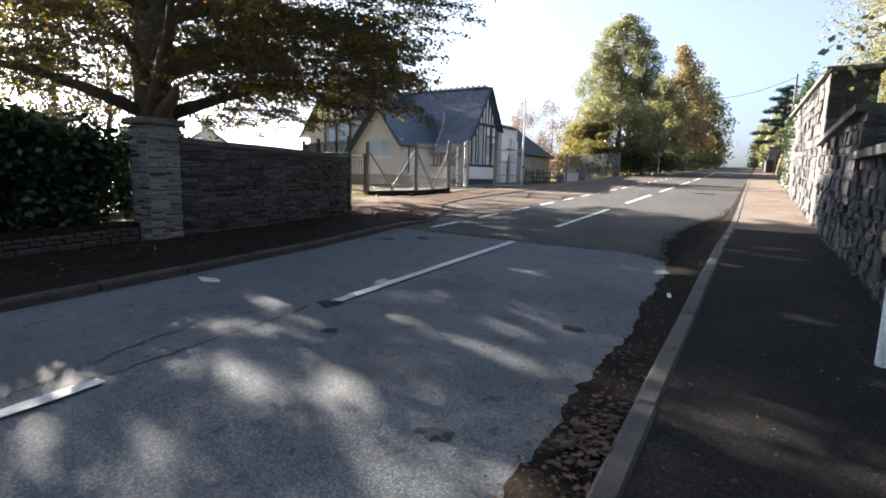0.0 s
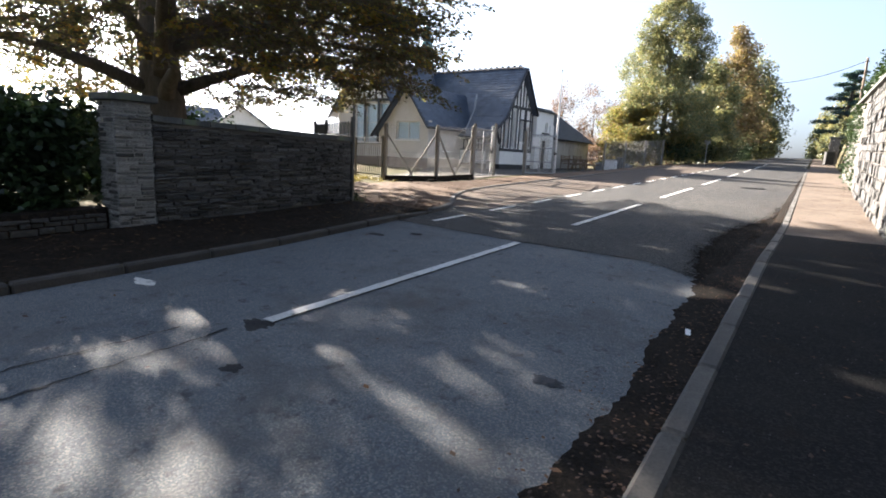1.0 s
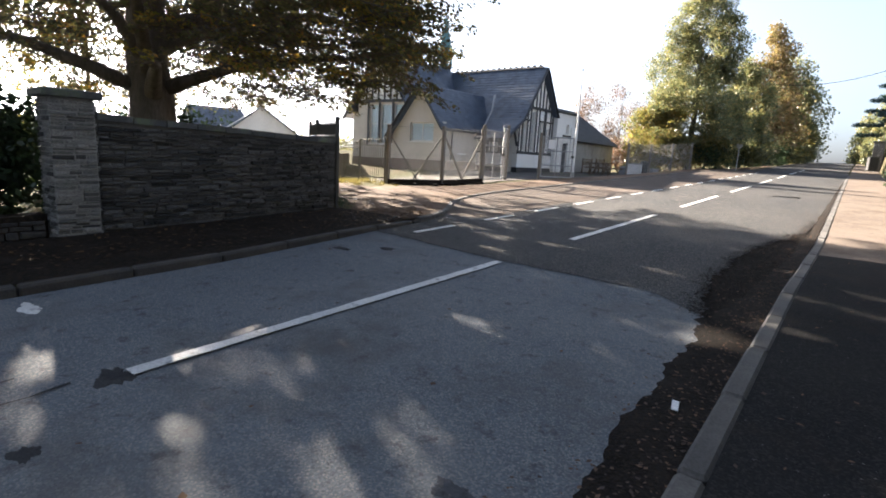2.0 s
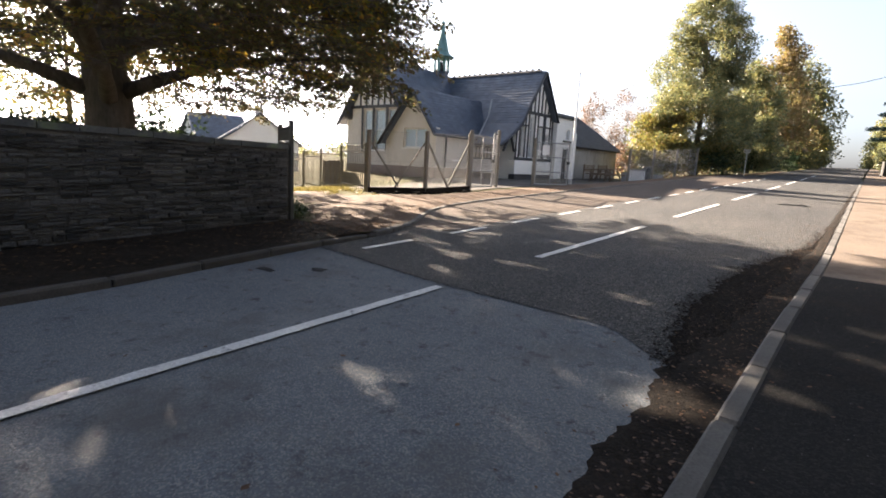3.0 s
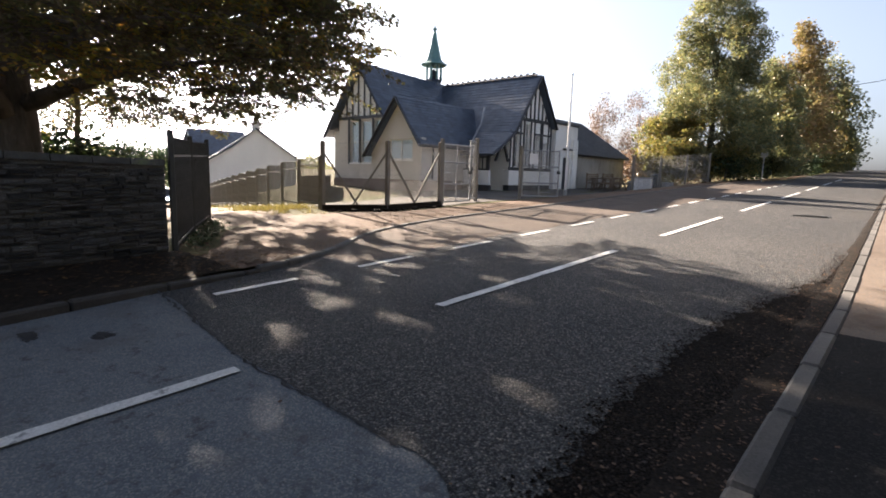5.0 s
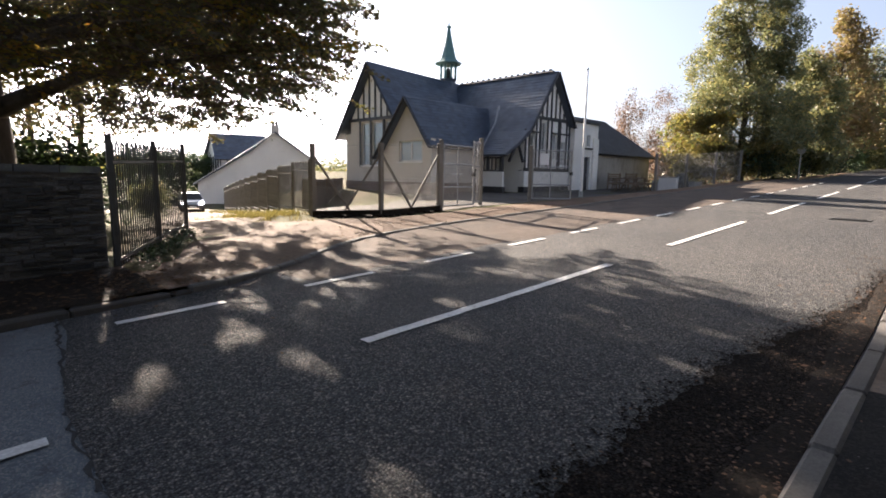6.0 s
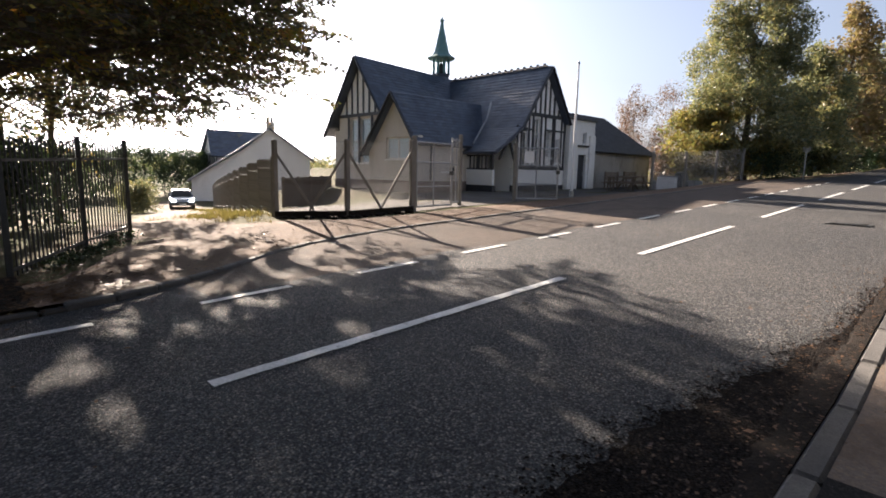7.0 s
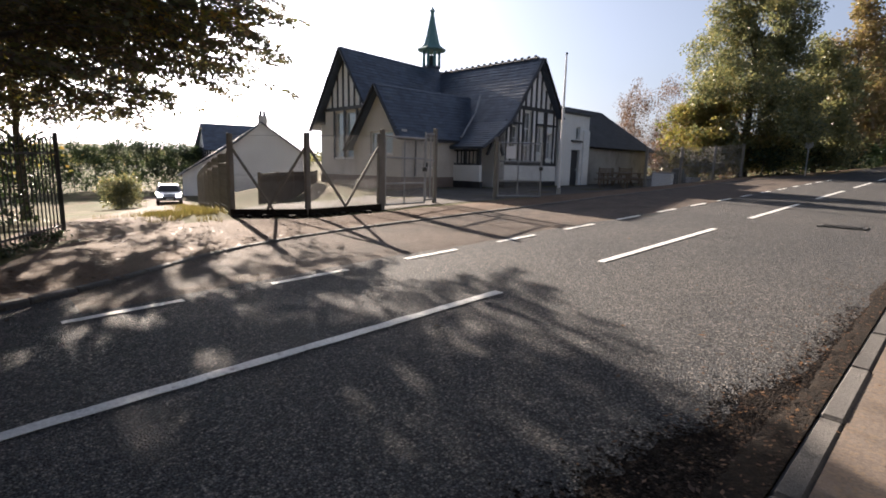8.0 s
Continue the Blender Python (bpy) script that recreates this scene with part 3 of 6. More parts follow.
# ---- stone walls ----
def stone_face(root, material, courses, origin, u, v, length, height, lo, hi, seed, depth=0.05, tall=(0.06, 0.11), top=None):
    """Lays separate stones in rough courses on a wall's face. u: along the wall, v: out of it."""
    rng = random.Random(seed)
    u, v, o = Vector(u), Vector(v), Vector(origin)
    kinds = []
    for k in range(courses):
        bm = bmesh.new()
        box(bm, 0, 1, -0.6, 1, 0, 1)
        for p in bm.verts:
            if p.co.y > 0:
                p.co.x = 0.5 + (p.co.x - 0.5) * rng.uniform(0.86, 1.0)
                p.co.z = 0.5 + (p.co.z - 0.5) * rng.uniform(0.74, 1.0)
                p.co.y *= rng.uniform(0.6, 1.1)
        mid = bmesh.ops.poke(bm, faces=[f for f in bm.faces if f.calc_center_median().y > 0.5])
        for p in mid.get("verts", []):
            p.co.y += rng.uniform(0.0, 0.25)
        me = bpy.data.meshes.new("stone")
        bm.to_mesh(me)
        bm.free()
        me.materials.append(material)
        kinds.append(me)
    z = 0.0
    while z < height:
        t = rng.uniform(*tall)
        s = 0.0
        while s < length - 0.02:
            ln = min(rng.uniform(lo, hi), length - s)
            if length - s - ln < 0.08:
                ln = length - s
            limit = top(s + ln / 2) if top else height
            if z + t * 0.6 < limit:
                ob = new("stone", rng.choice(kinds))
                ob.parent = root
                m = Matrix.Identity(4)
                m.col[0][:3], m.col[1][:3], m.col[2][:3] = u * (ln - 0.014), v * depth * rng.uniform(0.25, 1.5), Vector((0, 0, 1)) * (min(t, limit - z) - 0.012)
                slope = 0.04 * (u.y * s)
                m.col[3][:3] = o + u * s + Vector((0, 0, z + slope))
                ob.matrix_basis = root.matrix_basis.inverted() @ m
            s += ln
        z += t


def school_wall():
    wall = tagged(new("wall_stone_left"), "dark slate-stone boundary wall in thin rough courses", "wall", kind="structure")
    bm = bmesh.new()
    y0, y1 = 6.36, 10.25
    rise = lambda y: 1.55 - 0.064 * (y - y0)
    prism(bm, [(y0, road_z(y0) - 0.2), (y1, road_z(y1) - 0.2), (y1, road_z(y1) + rise(y1)), (y0, road_z(y0) + rise(y0))], "x", -8.05, -7.71)
    part("core", bm, MORTAR, wall)
    for k in range(9):
        a = y0 + (y1 - y0) * k / 9
        b = y0 + (y1 - y0) * (k + 1) / 9 - 0.012
        dz = 0.012 * noise.noise((k * 1.7, 0.3, 0))
        bm = bmesh.new()
        za, zb = road_z(a) + rise(a) + dz, road_z(b) + rise(b) + dz
        prism(bm, [(a, za), (b, zb), (b, zb + 0.085), (a, za + 0.085)], "x", -8.08, -7.655 + dz)
        part("coping", bm, COPING, wall)
    stone_face(wall, STONE, 6, (-7.71, y0, road_z(y0) - 0.03), (0, 1, 0), (1, 0, 0), y1 - y0, 1.56, 0.1, 0.34, 4, 0.05, (0.03, 0.075), lambda s: 1.56 - 0.064 * s)


def low_wall():
    """The low wall that holds the bank below the hedge."""
    wall = tagged(new("wall_low_left"), "low dark stone wall holding the bank below the hedge", "wall", kind="structure")
    bm = bmesh.new()
    y0, y1 = -4.0, 5.82
    prism(bm, [(y0, road_z(y0) - 0.2), (y1, road_z(y1) - 0.2), (y1, road_z(y1) + 0.34), (y0, road_z(y0) + 0.34)], "x", -8.3, -7.95)
    part("core", bm, SOIL, wall)
    stone_face(wall, KERB_DARK, 5, (-7.95, 1.0, road_z(1.0) - 0.03), (0, 1, 0), (1, 0, 0), 4.8, 0.36, 0.12, 0.32, 6, 0.05, (0.05, 0.1))


def stone_pillar(x, y, w, height, material, cap, label, seed, tall=(0.03, 0.07)):
    z = ground_z(x, y)
    root = thing("stone_pillar", (x, y, z), label, "pillar", "pillars of the boundary wall")
    bm = bmesh.new()
    box(bm, x - w / 2 + 0.03, x + w / 2 - 0.03, y - w / 2 + 0.03, y + w / 2 - 0.03, z - 0.2, z + height, 0.01)
    part("core", bm, MORTAR_PALE, root)
    h = w / 2 - 0.03
    for o, u, v, s in (((x + h, y - h, z), (0, 1, 0), (1, 0, 0), 0), ((x - h, y - h, z), (1, 0, 0), (0, -1, 0), 1), ((x + h, y + h, z), (-1, 0, 0), (0, 1, 0), 2)):
        stone_face(root, material, 4, o, u, v, 2 * h, height, 0.1, 0.3, seed + s, 0.024, tall)
    bm = bmesh.new()
    e = w / 2 + cap
    box(bm, x - e, x + e, y - e, y + e, z + height, z + height + 0.1, 0.015)
    part("cap", bm, COPING, root, "weathered dark capstone")
    bm = bmesh.new()
    vs = [bm.verts.new((x + sx * e * 0.9, y + sy * e * 0.9, z + height + 0.1)) for sx, sy in ((-1, -1), (1, -1), (1, 1), (-1, 1))]
    tip = bm.verts.new((x, y, z + height + 0.13))
    for i in range(4):
        bm.faces.new((vs[i], vs[(i + 1) % 4], tip))
    bm.faces.new(vs[::-1])
    part("cap_top", bm, COPING, root)
    return root


SECTIONS = [(-8.0, 9.5, 1.95, 1.32), (9.5, 14.35, 1.9, 1.58), (14.35, 34.0, 2.95, 3.1)]


def garden_wall():
    wall = tagged(new("wall_garden"), "tall stepped rubble-stone garden wall with dark coping", "wall", kind="structure")
    for i, (y0, y1, h0, h1) in enumerate(SECTIONS):
        top = lambda y: road_z(y) + h0 + (h1 - h0) * (y - y0) / (y1 - y0)
        bm = bmesh.new()
        prism(bm, [(y0, road_z(y0) - 0.2), (y1, road_z(y1) - 0.2), (y1, top(y1)), (y0, top(y0))], "x", 1.12, 1.55 if i < 2 else 1.75)
        part("core", bm, MORTAR, wall)
        n = round((y1 - y0) / 0.9)
        for k in range(n):
            a, b = y0 + (y1 - y0) * k / n, y0 + (y1 - y0) * (k + 1) / n - 0.012
            bm = bmesh.new()
            prism(bm, [(a, top(a)), (b, top(b)), (b, top(b) + 0.09), (a, top(a) + 0.09)], "x", 1.0, 1.68 if i < 2 else 1.85)
            part("coping", bm, COPING, wall)
    return wall


def buttress(wall):
    """The tall section's near end, a stout pier across the wall."""
    bm = bmesh.new()
    z = road_z(14.35)
    box(bm, 1.09, 1.85, 14.2, 14.8, z - 0.2, z + 2.98, 0.02)
    part("pier", bm, MORTAR, wall)
    bm = bmesh.new()
    box(bm, 1.0, 1.95, 14.1, 14.9, z + 2.98, z + 3.08, 0.02)
    part("coping", bm, COPING, wall)


school_wall()
low_wall()
stone_pillar(-7.89, 6.09, 0.54, 1.8, STONE_PALE, 0.05, "pale slate-stone gate pillar with a flat dark cap", 11)
garden = garden_wall()
buttress(garden)


# ---- trees ----
def crown_gap(c):
    return noise.noise(Vector(c) * 0.55) > 0.22


def tree(name, base, height, radius, low, trunk_r, clumps, per, size, material, bark, label, seed, profile=None, spread=(0.55, 0.55, 0.3), limbs=14, trunk_to=0.7, lean=(0, 0), flat=0.5, gaps=None, twigs=False, bare=None, ragged=0.3, spray=0.0, yellowed=None, boughs=()):
    """A tapered trunk with limbs to the clumps of a ragged crown. profile: the crown's width, from 0 at its foot to 1 at its top."""
    rng = random.Random(seed)
    x, y = base
    z = ground_z(x, y)
    root = thing(name, (x, y, z), label, "tree")
    profile = profile or (lambda t: math.sqrt(max(0.0, 1 - (2 * t - 0.85) ** 2 / 1.35)))
    bm = bmesh.new()
    n = 9
    pts = [(x + lean[0] * (i / n) + rng.uniform(-1, 1) * 0.04 * height * 0.12 * (i > 0), y + lean[1] * (i / n) + rng.uniform(-1, 1) * 0.04 * height * 0.12 * (i > 0),
            z - 0.15 + height * trunk_to * i / n) for i in range(n + 1)]
    radii = [trunk_r * (1.35 if i == 0 else 1.0) * (1 - 0.75 * i / n) for i in range(n + 1)]
    tube(bm, pts, radii, 10)
    part("trunk", bm, bark, root, smooth_faces=True)
    centres = []
    while len(centres) < clumps:
        t = rng.random()
        r = profile(t) * radius
        if r <= 0 or rng.random() > r / radius + 0.05:
            continue
        a = rng.uniform(0, math.tau)
        rr = r * math.sqrt(rng.uniform(0.08, 1.0)) * (0.88 + ragged * noise.noise((math.cos(a) * 1.7 + seed, math.sin(a) * 1.7, t * (4 if ragged < 0.4 else 7))))
        c = (x + lean[0] * t + rr * math.cos(a), y + lean[1] * t + rr * math.sin(a), z + low + (height - low) * t - 0.06 * rr)
        if not (gaps or crown_gap)(c):
            centres.append(c)
    centres += boughs
    for c in sorted(centres, key=lambda c: rng.random())[:limbs]:
        f = min(0.95, max(0.22, (c[2] - z) / (height * trunk_to) * 0.75))
        k = f * n
        i = min(n - 1, int(k))
        s = Vector(pts[i]).lerp(Vector(pts[i + 1]), k - i)
        e = Vector(c)
        mid = s.lerp(e, 0.5) + Vector((rng.uniform(-0.3, 0.3), rng.uniform(-0.3, 0.3), 0.07 * (e - s).length))
        r0 = max(0.02, radii[i] * 0.42)
        bm = tube(bmesh.new(), [s, s.lerp(mid, 0.5) + Vector((0, 0, 0.05)), mid, mid.lerp(e, 0.55), e], [r0, r0 * 0.75, r0 * 0.5, r0 * 0.3, 0.012], 6)
        part("limb", bm, bark, root, smooth_faces=True)
    if twigs:
        bm = bmesh.new()
        for c in centres:
            for k in range(3):
                a = rng.uniform(0, math.tau)
                e = Vector(c) + Vector((math.cos(a), math.sin(a), rng.uniform(-0.35, 0.1))) * rng.uniform(0.4, 0.9)
                beam(bm, c, e, 0.014, 0.014)
        tagged(part("twig_spray", bm, bark, root), kind="stuff")
    groups = [("crown", [c for c in centres if not (yellowed and yellowed[0](c))], material, "")]
    if yellowed:
        groups.append(("yellow_leaves", [c for c in centres if yellowed[0](c)], yellowed[1], "yellow leaves, turning or tinted for sunlight shining through"))
    for k, (kind, held, leaf, words) in enumerate(groups):
        if spray:
            sprays(kind, held, (x, y), per, spray, size, leaf, root, seed + k, label=words, bare=bare)
        else:
            leaves(kind, held, per, spread, size, leaf, root, seed + k, flat, words, bare)
    return root


def beech_gap(c):
    """Hollows in the crown, and a thin, open lower crown on its south side."""
    p = Vector(c)
    thin = smooth((9.4 - p.y) / 2.0) * smooth((9.0 - p.z) / 2.0)
    return noise.noise(p * 0.42) > 0.3 or noise.noise(p * 0.9 + Vector((3, 1, 8))) > 0.2 - 0.32 * thin


def beech_bare(p):
    """Leaf gaps aligned with the low sun and placed by where they light the ground."""
    across = p - sun_dir * p.dot(sun_dir)
    foot = p - sun_dir * (p.z / sun_dir.z)
    south, east = foot.y, foot.x
    limit = 0.48 - 0.3 * smooth((south - 3.8) / 3.0) + 0.12 * smooth((east + 0.4) / 1.5)
    limit += 0.34 * smooth((south - 9.8) / 2.0) * smooth((east + 4.6) / 1.6) - 0.1 * smooth((south - 8.0) / 2.0) * smooth((-3.4 - east) / 1.2) * smooth((13.8 - south) / 0.8)
    return noise.noise(across * 3.4 + Vector((7.7, 2.2, 1.9))) + 0.22 * noise.noise(across * 0.6) + 0.34 * noise.noise(across * 7.1) > limit


def beech_sunlit(c):
    """Clusters of leaves coloured yellow as if sunlit through, most of them low down."""
    return noise.noise(Vector(c) * 0.8 + Vector((11, 5, 2))) > 0.2 + 0.07 * max(0.0, c[2] - 4.0) + 0.05 * max(0.0, c[1] - 10.0)


def shade_boughs():
    """Extra heavy lower boughs on the beech's north-east side, added to shade the road."""
    rng = random.Random(21)
    out = []
    while len(out) < 340:
        p = Vector((rng.uniform(-18, -8.4), rng.uniform(11.5, 17.6), rng.uniform(3.5, 7.4)))
        if math.hypot(p.x + 13.7, p.y - 9.4) < 7.3 and -6.0 < p.x + 2.47 * p.z < 3.0 and noise.noise(p * 0.8) < 0.3:
            out.append(tuple(p))
    return out


def beech():
    prof = along([(0.0, 0.72), (0.12, 0.95), (0.3, 1.0), (0.55, 0.9), (0.8, 0.6), (1.0, 0.12)])
    tree("beech_tree", (-13.7, 9.4), 15.5, 8.7, 2.9, 0.6, 3000, 130, 0.1, L_BEECH, BARK, "large spreading beech with dark bronze-green leaves behind the wall", 5,
         prof, (0.55, 0.55, 0.15), 34, 0.72, gaps=beech_gap, twigs=True, bare=beech_bare, spray=1.25, yellowed=(beech_sunlit, L_SUNLIT), boughs=shade_boughs())


beech()


# ---- the school ----
def wall_panel(bm, axis, at, thick, u0, u1, z0, z1, holes=()):
    """A wall in the plane axis = at, with rectangular openings (u0, u1, z0, z1) through it."""
    us = sorted({u0, u1, *[v for h in holes for v in h[:2]]})
    zs = sorted({z0, z1, *[v for h in holes for v in h[2:]]})
    for a, b in zip(us, us[1:]):
        run = None
        for c, d in zip(zs, zs[1:]):
            mu, mz = (a + b) / 2, (c + d) / 2
            solid = not any(h[0] < mu < h[1] and h[2] < mz < h[3] for h in holes)
            if solid:
                run = (run[0], d) if run else (c, d)
            if run and (not solid or d == zs[-1]):
                box(bm, *((at, at + thick, a, b) if axis == "x" else (a, b, at, at + thick)), *run)
                run = None
    return bm


def window(root, axis, at, out, u0, u1, z0, z1, lights, rows, label, frame_mat=None, sky_panel=False):
    """A window in an opening: frame with glazing bars, one pane a light, and a sill. out: +1 or -1, the outer side."""
    w = thing_part(root, "window", label)
    fm = frame_mat or FRAME
    deep = at - out * 0.09

    def put(bm, a, b, c, d, depth, t):
        lo, hi = sorted((depth, depth - out * t))
        box(bm, *((lo, hi, a, b) if axis == "x" else (a, b, lo, hi)), c, d)
    bm = bmesh.new()
    f = 0.055
    put(bm, u0, u0 + f, z0, z1, deep, 0.06)
    put(bm, u1 - f, u1, z0, z1, deep, 0.06)
    put(bm, u0 + f, u1 - f, z0, z0 + f, deep, 0.06)
    put(bm, u0 + f, u1 - f, z1 - f, z1, deep, 0.06)
    for i in range(1, lights):
        c = u0 + (u1 - u0) * i / lights
        put(bm, c - 0.022, c + 0.022, z0 + f, z1 - f, deep + out * 0.004, 0.05)
    for i in range(1, rows):
        c = z0 + (z1 - z0) * i / rows
        put(bm, u0 + f, u1 - f, c - 0.018, c + 0.018, deep + out * 0.002, 0.045)
    part("window_frame", bm, fm, w)
    for i in range(lights):
        bm = bmesh.new()
        put(bm, u0 + (u1 - u0) * i / lights + 0.03, u0 + (u1 - u0) * (i + 1) / lights - 0.03, z0 + 0.04, z1 - 0.04, deep - out * 0.02, 0.008)
        part("pane", bm, GLASS, w).visible_shadow = False
    bm = bmesh.new()
    put(bm, u0 - 0.06, u1 + 0.06, z0 - 0.07, z0, at + out * 0.06, 0.16)
    part("sill", bm, fm, w)
    # A pale panel behind the panes stands in for reflected sky.
    if sky_panel:
        bm = bmesh.new()
        put(bm, u0 + 0.05, u1 - 0.05, z0 + 0.05, z1 - 0.05, deep - out * 0.07, 0.01)
        part("sky_panel", bm, SKY_PANEL, w, "pale blue panel standing in for sky reflected in the glass")
    return w


def thing_part(parent, name, label=""):
    """An empty part that gathers smaller pieces."""
    ob = new(name)
    ob.parent = parent
    ob.empty_display_size = 0.1
    if label:
        ob["label"] = label
    return ob


def slates(parent, name, corners, material=None, gauge=0.2, width=0.28, seed=1, label=""):
    """A roof slope laid with overlapping slates, between an eave (a, b) and a ridge (c, d); a and c at one end."""
    a, b, c, d = (Vector(v) for v in corners)
    rng = random.Random(seed)
    rows = max(2, round(((c - a).length + (d - b).length) / 2 / gauge))
    nrm = (b - a).cross(c - a).normalized()
    if nrm.z < 0:
        nrm = -nrm
    verts, faces = [], []

    def at(u, v):
        return a.lerp(b, u).lerp(c.lerp(d, u), v)
    base = [at(0, 0), at(1, 0), at(1, 1), at(0, 1)]
    for off in (0.0, -0.11):
        verts += [p + nrm * off for p in base]
    faces += [(0, 1, 2, 3), (7, 6, 5, 4), (0, 4, 5, 1), (1, 5, 6, 2), (2, 6, 7, 3), (3, 7, 4, 0)]
    for r in range(rows):
        v0, v1 = r / rows, min(1.0, (r + 1.25) / rows)
        ln = (at(1, v0) - at(0, v0)).length
        n = max(1, round(ln / width))
        sh = 0.5 if r % 2 else 0.0
        for k in range(n + (1 if sh else 0)):
            u0, u1 = max(0.0, (k - sh) / n), min(1.0, (k + 1 - sh) / n)
            gap = 0.004 / max(ln, 0.5)
            lift = 0.022 + rng.uniform(-0.004, 0.006)
            q = [at(u0 + gap, v0) + nrm * lift, at(u1 - gap, v0) + nrm * (lift + rng.uniform(-0.003, 0.003)), at(u1 - gap, v1) + nrm * 0.006, at(u0 + gap, v1) + nrm * 0.006]
            i = len(verts)
            verts += q + [q[0] - nrm * 0.016, q[1] - nrm * 0.016]
            faces += [(i, i + 1, i + 2, i + 3), (i + 4, i + 5, i + 1, i)]
    ob = pydata(name, verts, faces, material or SLATE, parent, label)
    return ob


def bars(root, name, material, segs, w, d, up):
    for s, e in segs:
        part(name, beam(bmesh.new(), s, e, w, d, up), material, root)


def school():
    g = 0.45
    root = thing("school_building", (-19.5, 29.5, g), "old schoolhouse with slate roofs, timbered gables and copper spire", "school")
    # hall wing: gable to the drive
    xl, xr, yf, yb = -24.65, -19.75, 25.55, 37.0
    xm = -22.25
    bm = bmesh.new()
    holes = [(-23.20, -22.42, 1.85, 4.1), (-22.30, -21.32, 1.85, 4.1), (-21.20, -20.30, 1.85, 4.1)]
    wall_panel(bm, "y", yf, 0.3, xl, xr, 1.0, 3.55, [h[:3] + (3.55,) for h in holes])
    wall_panel(bm, "y", yf, 0.3, -24.20, -20.25, 3.55, 4.2, [h[:2] + (3.55, 4.1) for h in holes])
    box(bm, xl, xl + 0.3, yf + 0.3, yb, 0.2, 3.6)
    box(bm, xl + 0.3, xr, yb - 0.3, yb, 0.2, 4.0)
    part("wall", bm, RENDER_WALL, root)
    bm = bmesh.new()
    prism(bm, [(-24.25, 4.2), (-20.25, 4.2), (xm, 6.9)], "y", yf + 0.02, yf + 0.3)
    part("gable", bm, WHITE_WALL, root)
    bm = bmesh.new()
    box(bm, xl - 0.03, xr, yf - 0.04, yf + 0.3, -0.2, 1.0, 0.01)
    box(bm, xl - 0.03, xl + 0.3, yf + 0.31, yb, -0.2, 1.0)
    part("plinth", bm, PLINTH, root, "brown painted plinth")
    for h in holes:
        window(root, "y", yf, -1, *h, 1, 2, "tall window between black timbers", FRAME, True)
    segs = [((x, yf - 0.02, 1.75), (x, yf - 0.02, 4.2)) for x in (-23.30, -22.36, -21.26, -20.20)]
    bars(root, "timber_post", TIMBER, segs, 0.13, 0.05, (0, 1, 0))
    bars(root, "tie_beam", TIMBER, [((xl + 0.35, yf - 0.025, 4.27), (xr - 0.1, yf - 0.025, 4.27))], 0.06, 0.16, (0, 0, 1))
    for i in range(9):
        x = xl + 0.65 + i * 0.5
        top = 6.9 - abs(x - xm) * 1.33
        if top > 4.6:
            bars(root, "stud", TIMBER, [((x, yf - 0.005, 4.35), (x, yf - 0.005, top))], 0.11, 0.04, (0, 1, 0))
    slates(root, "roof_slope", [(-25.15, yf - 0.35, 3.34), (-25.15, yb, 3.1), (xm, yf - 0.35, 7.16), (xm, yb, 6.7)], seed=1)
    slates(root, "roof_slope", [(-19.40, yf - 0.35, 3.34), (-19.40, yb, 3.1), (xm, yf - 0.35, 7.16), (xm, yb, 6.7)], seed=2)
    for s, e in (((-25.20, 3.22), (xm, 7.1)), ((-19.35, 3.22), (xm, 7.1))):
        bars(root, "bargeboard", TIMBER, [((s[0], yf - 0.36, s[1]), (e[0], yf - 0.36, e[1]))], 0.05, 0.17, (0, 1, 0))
    # classroom wing: gable to the road
    xg, y0, y1, ym = -15.3, 29.6, 33.7, 31.85
    holes = [(30.05, 30.5, 1.85, 3.5), (30.95, 31.5, 1.85, 4.2), (32.0, 32.5, 2.3, 3.6), (32.8, 33.3, 2.0, 3.3)]
    bm = bmesh.new()
    wall_panel(bm, "x", xg - 0.3, 0.3, y0, y1, 1.72, 3.5, [h[:3] + (min(3.5, h[3]),) for h in holes])
    wall_panel(bm, "x", xg - 0.3, 0.3, 30.45, y1, 3.5, 4.3, [h[:2] + (3.5, h[3]) for h in holes if h[3] > 3.5])
    prism(bm, [(30.42, 4.3), (33.45, 4.3), (ym, 6.5)], "x", xg - 0.3, xg - 0.02)
    box(bm, -22.4, xg - 0.3, y1 - 0.3, y1, 0.2, 4.2)
    box(bm, -18.5, xg - 0.3, y0, y0 + 0.3, 0.2, 3.4)
    part("wall", bm, WHITE_WALL, root)
    bm = bmesh.new()
    box(bm, xg - 0.3, xg + 0.05, y0, y1, 0.9, 1.68, 0.01)
    part("wall", bm, WHITE_WALL, root)
    bm = bmesh.new()
    box(bm, xg - 0.3, xg + 0.07, y0, y1, -0.1, 0.9, 0.01)
    part("plinth", bm, TIMBER, root, "black painted plinth")
    for h in holes:
        window(root, "x", xg, 1, *h, 1 if h[1] - h[0] < 0.5 else 2, 3, "narrow casement between black timbers", FRAME)
    for y in (29.68, 29.98, 30.57, 30.88, 31.57, 31.92, 32.57, 32.74, 33.37, 33.64):
        bars(root, "timber_post", TIMBER, [((xg + 0.02, y, 1.68), (xg + 0.02, y, min(4.3, 3.75 + (y - 29.68) * 1.0)))], 0.1, 0.06, (1, 0, 0))
    for z, a, b in ((1.75, y0, y1), (4.36, 30.35, 33.5), (3.62, 29.7, 30.9), (3.66, 32.0, 33.7)):
        bars(root, "tie_beam", TIMBER, [((xg + 0.026, a, z), (xg + 0.026, b, z))], 0.07, 0.17 if z > 4 or z < 2 else 0.09, (0, 0, 1))
